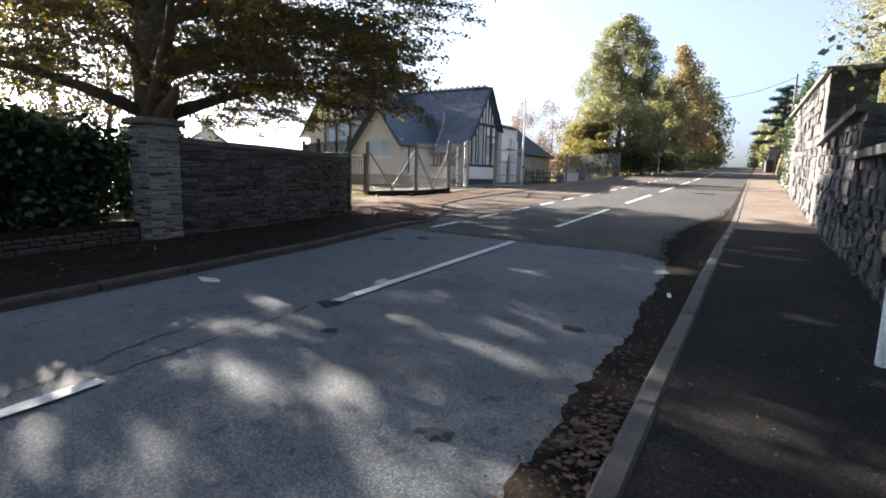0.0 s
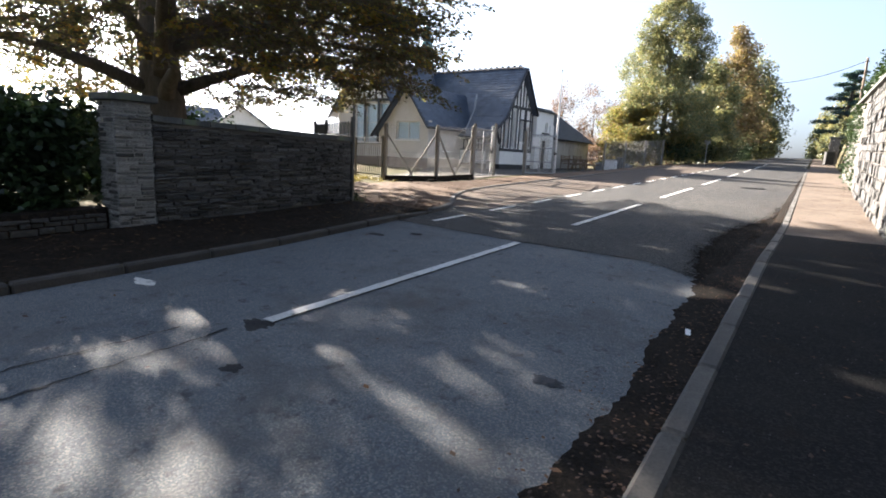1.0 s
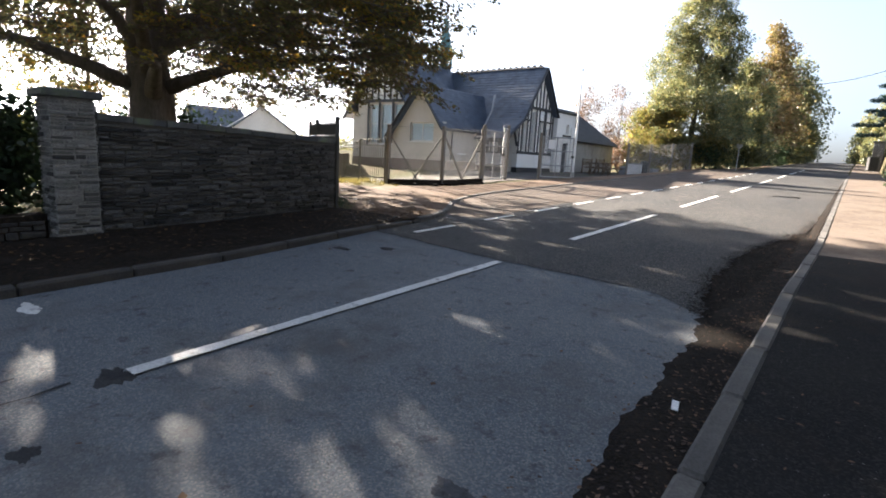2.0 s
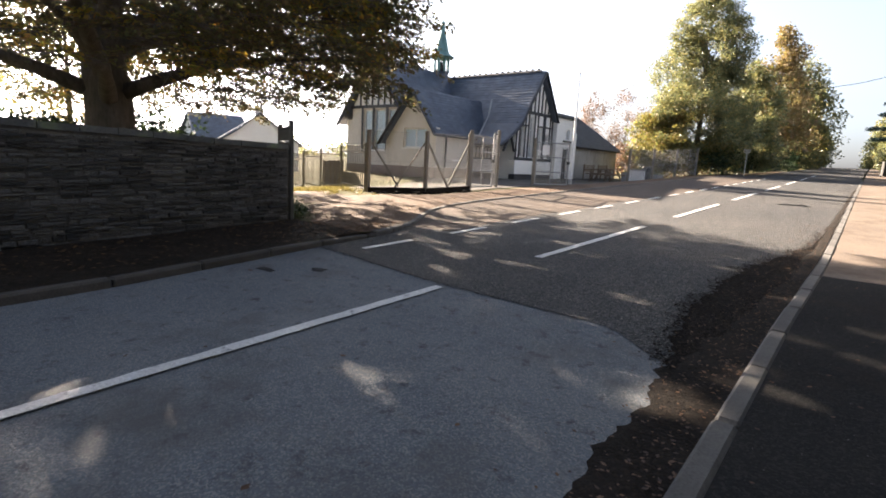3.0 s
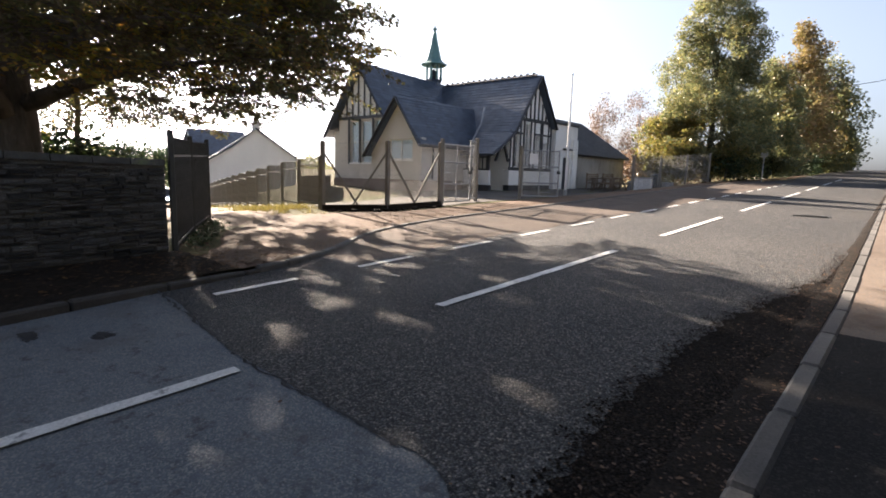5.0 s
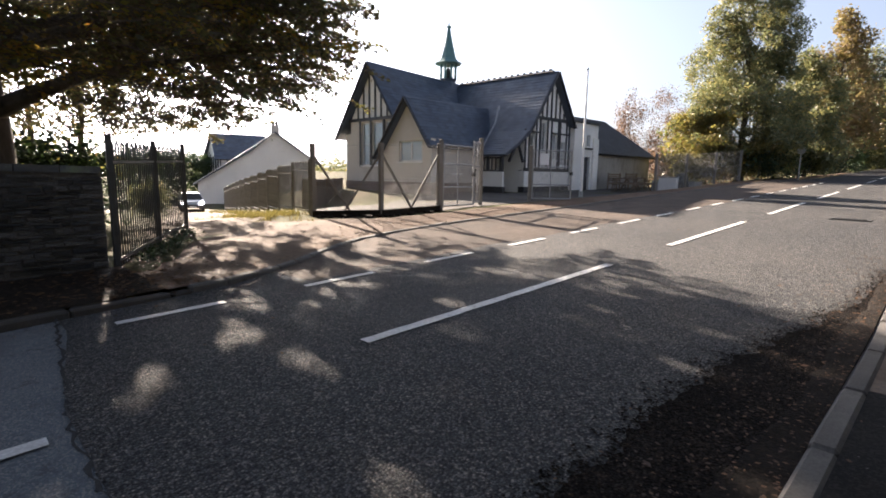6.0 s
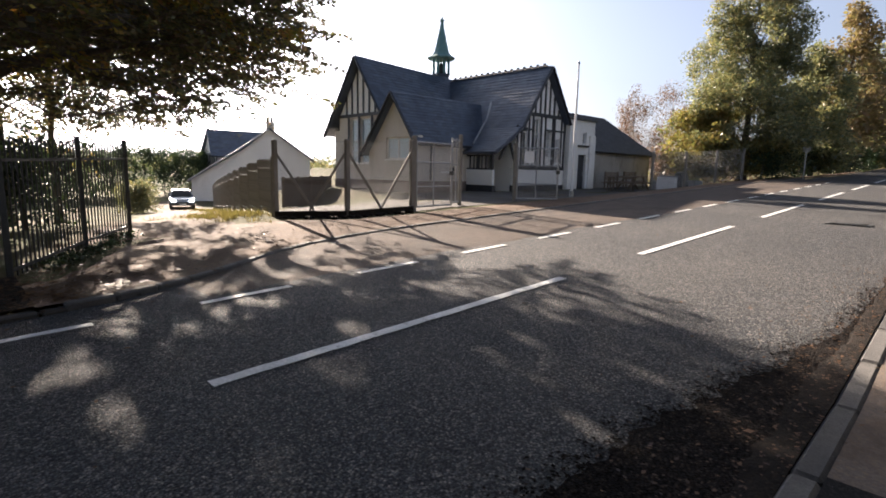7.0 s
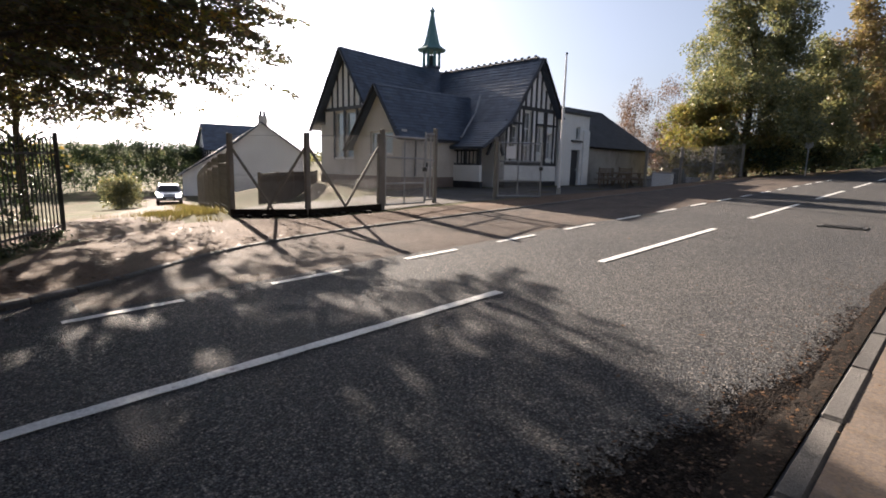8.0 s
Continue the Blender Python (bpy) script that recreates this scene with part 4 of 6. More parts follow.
    for i in range(7):
        y = 30.65 + i * 0.4
        top = 6.5 - (ym - y) * 1.25 if y < ym else 6.5 - (y - ym) * 1.45
        bars(root, "stud", TIMBER, [((xg + 0.006, y, 4.43), (xg + 0.006, y, top))], 0.1, 0.05, (1, 0, 0))
    ex, ix = xg + 0.3, -22.4
    stops = [(27.7, 2.42), (28.7, 2.98), (29.65, 3.66), (30.52, 4.9), (31.85, 6.74)]
    for k, ((ya, za), (yb2, zb)) in enumerate(zip(stops, stops[1:])):
        slates(root, "roof_slope", [(-17.6 if k < 2 else ix, ya, za), (ex, ya, za), (-17.6 if k < 2 else ix, yb2, zb), (ex, yb2, zb)], seed=10 + k)
        bars(root, "bargeboard", TIMBER, [((ex + 0.02, ya, za - 0.06), (ex + 0.02, yb2, zb - 0.06))], 0.05, 0.22, (1, 0, 0))
    slates(root, "roof_slope", [(ix, 33.7, 4.1), (ex, 33.7, 4.1), (ix, ym, 6.74), (ex, ym, 6.74)], seed=20)
    bars(root, "bargeboard", TIMBER, [((ex + 0.02, 33.73, 4.02), (ex + 0.02, ym, 6.68))], 0.05, 0.22, (1, 0, 0))
    for i in range(16):
        x = ix + 0.5 + i * 0.415
        bm = bmesh.new()
        prism(bm, [(ym - 0.13, 6.72), (ym, 6.82), (ym + 0.13, 6.72)], "x", x, x + 0.4)
        box(bm, x + 0.12, x + 0.28, ym - 0.02, ym + 0.02, 6.8, 6.9, 0.008)
        part("ridge_tile", bm, RIDGE, root)
    # veranda under the long slope
    bm = bmesh.new()
    box(bm, -17.3, -15.35, 28.0, 28.16, 0.9, 1.62, 0.01)
    part("dwarf_wall", bm, WHITE_WALL, root)
    bm = bmesh.new()
    box(bm, -17.3, -15.3, 27.98, 28.18, 0.2, 0.9)
    part("plinth", bm, TIMBER, root, "black painted plinth")
    for x in (-17.2, -16.3, -15.42):
        bars(root, "veranda_post", TIMBER, [((x, 28.06, 1.62), (x, 28.06, 2.5))], 0.12, 0.12, (0, 1, 0))
    for i in range(7):
        x = -17.05 + i * 0.25
        bars(root, "baluster", TIMBER, [((x, 28.06, 1.66), (x, 28.06, 2.25))], 0.05, 0.05, (0, 1, 0))
    bars(root, "rail", TIMBER, [((-17.3, 28.07, 1.66), (-15.35, 28.07, 1.66)), ((-17.3, 28.07, 2.28), (-15.35, 28.07, 2.28))], 0.1, 0.08, (0, 0, 1))
    for y in (28.3, 29.4):
        bars(root, "bracket", TIMBER, [((xg + 0.1, y, 2.1), (xg + 0.1, y + (0.55 if y < 29 else -0.4), 2.95))], 0.1, 0.1, (1, 0, 0))
    # cloakroom in the inner corner, gable to the drive
    py = 24.9
    bm = bmesh.new()
    hole = [(-19.28, -17.62, 2.02, 3.0)]
    wall_panel(bm, "y", py, 0.28, -20.6, -17.0, 1.05, 3.05, hole)
    prism(bm, [(-20.35, 3.05), (-17.2, 3.05), (-18.52, 4.78)], "y", py, py + 0.28)
    box(bm, -17.28, -17.0, py + 0.28, 29.5, 1.05, 2.9)
    box(bm, -20.6, -20.32, py + 0.28, yf, 1.05, 2.6)
    part("wall", bm, RENDER_WALL, root)
    bm = bmesh.new()
    box(bm, -20.62, -16.97, py - 0.03, py + 0.28, -0.1, 1.05, 0.01)
    box(bm, -17.28, -16.97, py + 0.281, 29.5, -0.1, 1.05)
    part("plinth", bm, PLINTH, root, "brown painted plinth")
    window(root, "y", py, -1, *hole[0], 2, 1, "wide window with a pale blind", FRAME, True)
    window(root, "x", -17.0, 1, 26.3, 26.9, 1.5, 2.4, 1, 1, "small side window", FRAME)
    slates(root, "roof_slope", [(-20.82, py - 0.3, 2.25), (-20.82, yf, 2.25), (-18.52, py - 0.3, 5.02), (-18.52, yf, 5.02)], seed=31)
    slates(root, "roof_slope", [(-18.52 - 1.3, yf, 3.43), (-18.52 - 1.3, 29.5, 3.43), (-18.52, yf, 5.02), (-18.52, 31.3, 5.02)], seed=32)
    slates(root, "roof_slope", [(-16.85, py - 0.3, 2.72), (-16.85, 28.9, 2.72), (-18.52, py - 0.3, 5.02), (-18.52, 31.3, 5.02)], seed=33)
    for s in ((-20.9, 2.15), (-16.78, 2.62)):
        bars(root, "bargeboard", TIMBER, [((s[0], py - 0.31, s[1]), (-18.52, py - 0.31, 4.97))], 0.05, 0.22, (0, 1, 0))
    bars(root, "gutter", TIMBER, [((-16.78, py - 0.3, 2.64), (-16.78, 28.4, 2.64))], 0.1, 0.09, (0, 0, 1))
    part("downpipe", tube(bmesh.new(), [(-16.9, 25.6, 2.6), (-16.9, 25.6, 2.3), (-16.92, 25.6, 1.1)], [0.045, 0.045, 0.045], 8), TIMBER, root)
    part("lead_flashing", tube(bmesh.new(), [(-17.45, 30.2, 5.0), (-17.1, 29.5, 4.1), (-16.85, 28.3, 2.85)], [0.06, 0.05, 0.05], 6), GALV, root, "pale lead valley flashing")
    # spire
    sx, sy = -22.55, 31.5
    spire = thing_part(root, "spire", "verdigris copper spire over an open bell turret")
    part("base", tube(bmesh.new(), [(sx, sy, 6.2), (sx, sy, 6.95), (sx, sy, 7.12)], [0.62, 0.48, 0.56], 8), SLATE, spire, "slate-clad turret base")
    for k in range(8):
        a = (k + 0.5) * math.tau / 8
        part("column", tube(bmesh.new(), [(sx + 0.47 * math.cos(a), sy + 0.47 * math.sin(a), 7.1), (sx + 0.47 * math.cos(a), sy + 0.47 * math.sin(a), 7.98)], [0.085, 0.07], 8), COPPER, spire)
    part("bell", tube(bmesh.new(), [(sx, sy, 7.12), (sx, sy, 7.24), (sx, sy, 7.55), (sx, sy, 7.8)], [0.2, 0.3, 0.18, 0.05], 12), DARK_METAL, spire)
    part("eaves", tube(bmesh.new(), [(sx, sy, 7.95), (sx, sy, 8.03), (sx, sy, 8.18), (sx, sy, 8.34)], [0.72, 0.86, 0.6, 0.46], 8), COPPER, spire)
    part("cone", tube(bmesh.new(), [(sx, sy, 8.3), (sx, sy, 8.85), (sx, sy, 9.55), (sx, sy, 10.12)], [0.48, 0.34, 0.18, 0.08], 8), COPPER, spire)
    part("finial", tube(bmesh.new(), [(sx, sy, 10.1), (sx, sy, 10.17), (sx, sy, 10.24), (sx, sy, 10.38)], [0.15, 0.16, 0.05, 0.03], 8), COPPER, spire)
    # flat-roofed white annex and hipped wing beyond
    bm = bmesh.new()
    hole = [(34.7, 35.5, 0.55, 2.55), (35.05, 35.45, 3.1, 3.75)]
    wall_panel(bm, "x", -15.3, 0.3, 33.75, 36.3, 0.1, 4.35, hole)
    box(bm, -19.0, -15.3, 36.0, 36.3, 0.1, 4.35)
    box(bm, -19.0, -15.3, 33.76, 36.0, 4.1, 4.3)
    box(bm, -15.4, -14.9, 35.7, 36.3, 0.1, 3.6, 0.03)
    part("wall", bm, WHITE_WALL, root, "white annex wall with a stepped parapet")
    bars(root, "parapet", COPING, [((-15.12, 33.7, 4.4), (-15.12, 36.35, 4.4)), ((-15.12, 34.6, 3.0), (-15.12, 35.6, 3.0))], 0.46, 0.1, (0, 0, 1))
    bm = bmesh.new()
    box(bm, -15.18, -15.12, 34.72, 35.48, 0.55, 2.53, 0.005)
    door = part("door", bm, TIMBER, root, "dark annex door")
    part("handle", box(bmesh.new(), -15.12, -15.08, 35.34, 35.4, 1.45, 1.6), GALV, door)
    window(root, "x", -15.0, 1, 35.05, 35.45, 3.1, 3.75, 1, 1, "small upper window", FRAME)
    bm = bmesh.new()
    box(bm, -20.5, -15.2, 36.3, 43.9, 0.1, 2.8)
    part("wall", bm, GREY_WALL, root, "weathered rendered wall, its shade put into the grey")
    slates(root, "roof_slope", [(-14.9, 36.3, 2.78), (-14.9, 44.3, 2.78), (-18.4, 36.3, 5.35), (-18.4, 43.3, 5.35)], seed=41, material=DARK_SLATE)
    slates(root, "roof_slope", [(-21.9, 36.3, 2.78), (-21.9, 44.3, 2.78), (-18.4, 36.3, 5.35), (-18.4, 43.3, 5.35)], seed=42, material=DARK_SLATE)
    slates(root, "roof_slope", [(-21.9, 44.3, 2.78), (-14.9, 44.3, 2.78), (-18.45, 43.3, 5.33), (-18.35, 43.3, 5.33)], seed=43, material=DARK_SLATE)
    window(root, "x", -15.2, 1, 38.6, 39.8, 1.4, 2.3, 2, 1, "low dark window", TIMBER)
    # floor slab
    bm = bmesh.new()
    box(bm, -24.5, -15.6, 25.8, 36, 0.1, 0.5)
    part("floor", bm, INSIDE, root)


school()


# ---- fences, gates, pole ----
def wire_mesh(a, b, z0, z1, step=0.09, r=0.0024):
    """Chain link: thin diagonal wires both ways between two posts."""
    bm = bmesh.new()
    a, b = Vector(a), Vector(b)
    u = b - a
    u.z = 0
    length = u.length
    u.normalize()
    rise = b.z - a.z
    h = z1 - z0
    n = int((length + h) / step)
    for k in range(n):
        for sgn in (1, -1):
            s0 = k * step - h
            p, q = [s0, 0.0], [s0 + h, h]
            if p[0] < 0:
                p = [0.0, -s0]
            if q[0] > length:
                q = [length, length - s0]
            if q[0] - p[0] < 0.02:
                continue
            if sgn < 0:
                p, q = [length - p[0], p[1]], [length - q[0], q[1]]
            pts = [a + u * c[0] + Vector((0, 0, z0 + c[1] + rise * c[0] / length)) for c in (p, q)]
            beam(bm, *pts, r, r)
    return bm


FENCE = [(-11.62, 15.62), (-10.4, 16.86), (-10.16, 18.7)]


def mesh_fence(points, h, label, braces=True, base=True, step=0.09):
    x0, y0 = points[0]
    root = thing("mesh_fence", (x0, y0, ground_z(x0, y0)), label, "fence")
    for i, (x, y) in enumerate(points):
        z = ground_z(x, y)
        bm = box(bmesh.new(), x - 0.055, x + 0.055, y - 0.055, y + 0.055, z - 0.2, z + h, 0.012)
        part("post", bm, POST, root)
        for j in (i - 1, i + 1):
            if braces and 0 <= j < len(points):
                d = (Vector(points[j]) - Vector((x, y))).normalized()
                e = Vector((x, y)) + d * 1.0
                part("brace", beam(bmesh.new(), (x, y, z + h * 0.86), (e.x, e.y, ground_z(e.x, e.y) + 0.05), 0.05, 0.05, (d.y, -d.x, 0)), POST, root)
    for p, q in zip(points, points[1:]):
        a, b = (*p, ground_z(*p)), (*q, ground_z(*q))
        part("wire_mesh", wire_mesh(a, b, 0.12, h * 0.97, step, 0.0028), WIRE, root)
        if base:
            part("lower_mesh", wire_mesh(a, b, 0.12, h * 0.42, 0.075, 0.006), WIRE, root, "heavier chain-link along the foot")
        for z in (0.12, h * 0.5, h * 0.97):
            part("line_wire", beam(bmesh.new(), (a[0], a[1], a[2] + z), (b[0], b[1], b[2] + z), 0.008), WIRE, root)
        if base:
            bm = beam(bmesh.new(), (a[0], a[1], a[2] + 0.03), (b[0], b[1], b[2] + 0.03), 0.2, 0.26)
            part("base_board", bm, SOIL, root, "dark earth edging")
        if base:
            rng = random.Random(int(x0 * -10))
            n = int((Vector(b) - Vector(a)).length / 0.17)
            for k in range(n):
                c = Vector(a).lerp(Vector(b), (k + rng.random()) / n)
                bm = bmesh.new()
                bmesh.ops.create_icosphere(bm, subdivisions=1, radius=rng.uniform(0.05, 0.11))
                o = Vector((c.x + rng.uniform(0.1, 0.32), c.y - rng.uniform(0.05, 0.25), 0))
                o.z = ground_z(o.x, o.y) + 0.03
                for v in bm.verts:
                    v.co = Vector((v.co.x * 1.3, v.co.y, v.co.z * 0.6)) * rng.uniform(0.8, 1.2) + o
                part("rubble", bm, EDGING if rng.random() < 0.75 else KERB, root)
    return root


EDGING = SOIL
mesh_fence(FENCE, 1.86, "chain-link fence on braced concrete posts around the school yard")
mesh_fence([(-10.2, 33.2), (-9.9, 36.2), (-9.5, 39.3), (-9.0, 42.0)], 1.8, "weathered chain-link fence beside the forecourt", False, False, 0.07)


def mesh_gate(hinge, end, h, label, rails, sign=False, swing_lift=0.1):
    x, y = hinge
    z = ground_z(x, y)
    root = thing("mesh_gate", (x, y, z), label, "gate", "yard gates")
    a, b = Vector((x, y, z + swing_lift)), Vector((*end, z + swing_lift))
    up = Vector((0, 0, 1))
    part("post", box(bmesh.new(), x - 0.05, x + 0.05, y - 0.05, y + 0.05, z - 0.2, z + h + 0.12, 0.012), POST, root)
    for p in (a.lerp(b, 0.06), b):
        part("stile", tube(bmesh.new(), [p, p + up * (h - 0.1)], [0.028, 0.028], 8), GALV, root)
    for r in rails:
        part("rail", tube(bmesh.new(), [a.lerp(b, 0.06) + up * r, b + up * r], [0.024, 0.024], 8), GALV, root)
    for f in (0.5,):
        p = a.lerp(b, f)
        part("stile", tube(bmesh.new(), [p, p + up * (h - 0.1)], [0.02, 0.02], 8), GALV, root)
    part("wire_mesh", wire_mesh(a.lerp(b, 0.06), b, 0.02, h - 0.12, 0.06, 0.0045), WIRE, root)
    part("latch", box(bmesh.new(), b.x - 0.05, b.x + 0.05, b.y - 0.04, b.y + 0.04, z + h * 0.52, z + h * 0.58), DARK_METAL, root)
    if sign:
        c = a.lerp(b, 0.32) + up * (h * 0.76)
        d = (b - a).normalized()
        o = Vector((d.y, -d.x, 0))
        bm = beam(bmesh.new(), c - up * 0.19 + o * 0.05, c + up * 0.19 + o * 0.05, 0.3, 0.004, o)
        part("notice", bm, PAPER, root, "white laminated notice")
    return root


mesh_gate((-10.16, 18.78), (-10.35, 20.35), 1.85, "galvanised wire-mesh yard gate on a concrete post", (0.02, 0.55, 1.2, 1.72))
mesh_gate((-10.5, 20.86), (-10.4, 20.42), 1.95, "narrow fixed wire-mesh panel beside the yard gate", (0.02, 1.1, 1.8))
mesh_gate((-10.45, 23.4), (-9.45, 24.4), 1.8, "open wire-mesh yard gate carrying a white notice", (0.02, 0.5, 1.1, 1.66), True)


def flagpole():
    x, y = -10.72, 27.33
    z = ground_z(x, y)
    root = thing("flagpole", (x, y, z), "slim white-painted flagpole in the school yard", "flagpole")
    part("pole", tube(bmesh.new(), [(x, y, z - 0.1), (x, y, z + 2.4), (x, y, 5.6)], [0.06, 0.05, 0.03], 10), WHITE_PLASTIC, root)
    part("finial", tube(bmesh.new(), [(x, y, 5.58), (x, y, 5.62), (x, y, 5.68)], [0.03, 0.055, 0.01], 8), GALV, root)
    part("collar", tube(bmesh.new(), [(x, y, z), (x, y, z + 0.25)], [0.09, 0.085], 10), GALV, root)


flagpole()


BAR = {}


def bar_mesh(h, r=0.009):
    if h not in BAR:
        bm = tube(bmesh.new(), [(0, 0, 0), (0, 0, h)], [r, r], 5)
        BAR[h] = bpy.data.meshes.new("bar")
        bm.to_mesh(BAR[h])
        bm.free()
        BAR[h].materials.append(PALISADE if r > 0.013 else DARK_METAL)
    return BAR[h]


def railing(points, h, label, spacing, material, levels=None, top=True, r=0.009, name="railing", stepped=False):
    """Upright bars between two rails, bowed together in pairs at the top."""
    x0, y0 = points[0]
    root = thing(name, (x0, y0, ground_z(x0, y0)), label, "railing", "railings along the drive")
    inv = root.matrix_basis.inverted()
    for i, (x, y) in enumerate(points):
        z = ground_z(x, y)
        part("post", box(bmesh.new(), x - 0.035, x + 0.035, y - 0.035, y + 0.035, z - 0.2, z + h + 0.12, 0.008), material, root)
    for p, q in zip(points, points[1:]):
        a, b = Vector((*p, ground_z(*p))), Vector((*q, ground_z(*q)))
        if stepped:
            a.z = b.z = (a.z + b.z) / 2 + 0.06
        n = int((b - a).length / spacing / 2) * 2
        for f in (0.14, h * 0.86):
            part("rail", beam(bmesh.new(), a + Vector((0, 0, f)), b + Vector((0, 0, f)), 0.03, 0.035), material, root)
        for k in range(n):
            c = a.lerp(b, (k + 0.5) / n)
            ob = new("bar", bar_mesh(round(h - 0.06, 2), r))
            ob.parent = root
            ob.matrix_basis = inv @ Matrix.Translation(c + Vector((0, 0, 0.05)))
        if top:
            bm = bmesh.new()
            for k in range(0, n, 2):
                c0, c1 = a.lerp(b, (k + 0.5) / n), a.lerp(b, (k + 1.5) / n)
                pts = [c0.lerp(c1, 0.5 - 0.5 * math.cos(t)) + Vector((0, 0, h - 0.02 + 0.055 * math.sin(t))) for t in (0, 0.8, 1.57, 2.35, math.pi)]
                tube(bm, pts, [r] * 5, 5)
            tagged(part("bow_top", bm, material, root), kind="stuff")
    return root


railing([(-7.76, 10.36), (-9.79, 11.45), (-11.37, 12.44)], 1.68, "black bow-topped steel railings turning in from the wall end", 0.11, DARK_METAL, r=0.0125)
pts = [(-11.75, 15.62)]
for k in range(1, 14):
    f = k * 10 / 13
    pts.append((-11.75 - 2.15 * f, 15.62 + 0.52 * f + 0.012 * f * f))
railing(pts, 1.35, "bow-topped steel railings stepping down beside the drive", 0.12, PALISADE, r=0.014, stepped=True)


# ---- houses beyond the drive ----
def white_house():
    m = pose(-42.3, 30.2, -1.6, 0, 0, -29)
    root = thing("white_house", (-42.3, 30.2, -1.6), "white rendered house with a steep gable and a low side roof", "house", rz=-29)
    W = lambda x, y, z: m @ Vector((x, y, z))
    bm = bmesh.new()
    prism(bm, [(-6.3, 0), (3.3, 0), (3.3, 4.0), (0, 6.3), (-1.9, 4.75), (-6.3, 2.0)], "x", -7.0, 0.0)
    bm.transform(m)
    part("wall", bm, WHITE_WALL, root)
    slates(root, "roof_slope", [W(-7.2, 3.7, 3.72), W(0.3, 3.7, 3.72), W(-7.2, 0, 6.42), W(0.3, 0, 6.42)], seed=51, gauge=0.3, width=0.4)
    slates(root, "roof_slope", [W(-7.2, -2.0, 4.78), W(0.3, -2.0, 4.78), W(-7.2, 0, 6.42), W(0.3, 0, 6.42)], seed=52, gauge=0.3, width=0.4)
    slates(root, "roof_slope", [W(-7.2, -6.6, 1.9), W(0.3, -6.6, 1.9), W(-7.2, -2.0, 4.78), W(0.3, -2.0, 4.78)], seed=53, gauge=0.3, width=0.4)
    for s, e in (((3.75, 3.62), (0, 6.36)), ((-6.6, 1.85), (0, 6.3))):
        part("bargeboard", beam(bmesh.new(), W(0.32, *s), W(0.32, *e), 0.05, 0.2, (m.to_3x3() @ Vector((1, 0, 0)))), TIMBER if s[0] > 0 else WHITE_PLASTIC, root)
    bm = box(bmesh.new(), -1.6, -0.9, -0.35, 0.35, 5.9, 7.0, 0.03, m)
    ch = part("chimney", bm, RENDER_WALL, root)
    for dy in (-0.15, 0.15):
        part("chimney_pot", tube(bmesh.new(), [W(-1.25, dy, 7.0), W(-1.25, dy, 7.4)], [0.12, 0.1], 8), RIDGE, ch)


def timbered_house():
    root = thing("timbered_house", (-52.5, 28.0, -1.8), "timber-framed house with a blue-grey slate roof behind the white one", "house", rz=-10)
    m = root.matrix_basis.copy()
    W = lambda x, y, z: m @ Vector((x, y, z))
    bm = box(bmesh.new(), -6, 0, 1.3, 6.5, 0, 4.6, 0, m)
    part("wall", bm, WHITE_WALL, root)
    slates(root, "roof_slope", [W(0.5, 0.8, 4.3), W(0.5, 7, 4.3), W(-3, 1.1, 7.0), W(-3, 6.7, 7.0)], seed=61, gauge=0.3, width=0.4)
    slates(root, "roof_slope", [W(-6.5, 0.8, 4.3), W(-6.5, 7, 4.3), W(-3, 1.1, 7.0), W(-3, 6.7, 7.0)], seed=62, gauge=0.3, width=0.4)
    bm = bmesh.new()
    prism(bm, [(-6, 4.6), (0, 4.6), (-3, 6.8)], "y", 1.3, 1.5)
    bm.transform(m)
    part("gable", bm, WHITE_WALL, root)
    for k in range(8):
        part("stud", beam(bmesh.new(), W(0.03, 1.4 + k * 0.68, 2.2), W(0.03, 1.4 + k * 0.68, 4.6), 0.2, 0.06, (0, 1, 0)), TIMBER, root)
    for k in range(6):
        part("stud", beam(bmesh.new(), W(-5.8 + k * 1.1, 1.27, 2.2), W(-5.8 + k * 1.1, 1.27, 4.6), 0.2, 0.06, (1, 0, 0)), TIMBER, root)
    part("tie_beam", beam(bmesh.new(), W(0.04, 1.3, 2.2), W(0.04, 6.5, 2.2), 0.06, 0.2), TIMBER, root)


def board_fence():
    a, b = Vector((-18.9, 19.5)), Vector((-24.8, 25.3))
    root = thing("board_fence", (a.x, a.y, ground_z(a.x, a.y)), "brown close-boarded timber fence beside the hall", "fence")
    n = 56
    for k in range(n):
        p, q = a.lerp(b, k / n), a.lerp(b, (k + 0.94) / n)
        z = ground_z(p.x, p.y)
        part("board", beam(bmesh.new(), (p.x, p.y, (z + 1.1) / 2 + 0.012 * (k % 3)), (q.x, q.y, (z + 1.1) / 2 + 0.012 * (k % 3)), 0.025, 1.1 - z), RUSTY, root)
    for k in range(5):
        p = a.lerp(b, k / 4)
        z = ground_z(p.x, p.y)
        part("post", box(bmesh.new(), p.x - 0.05, p.x + 0.05, p.y - 0.05, p.y + 0.05, z - 0.2, 1.16, 0.01), WOOD, root)


board_fence()
white_house()
timbered_house()


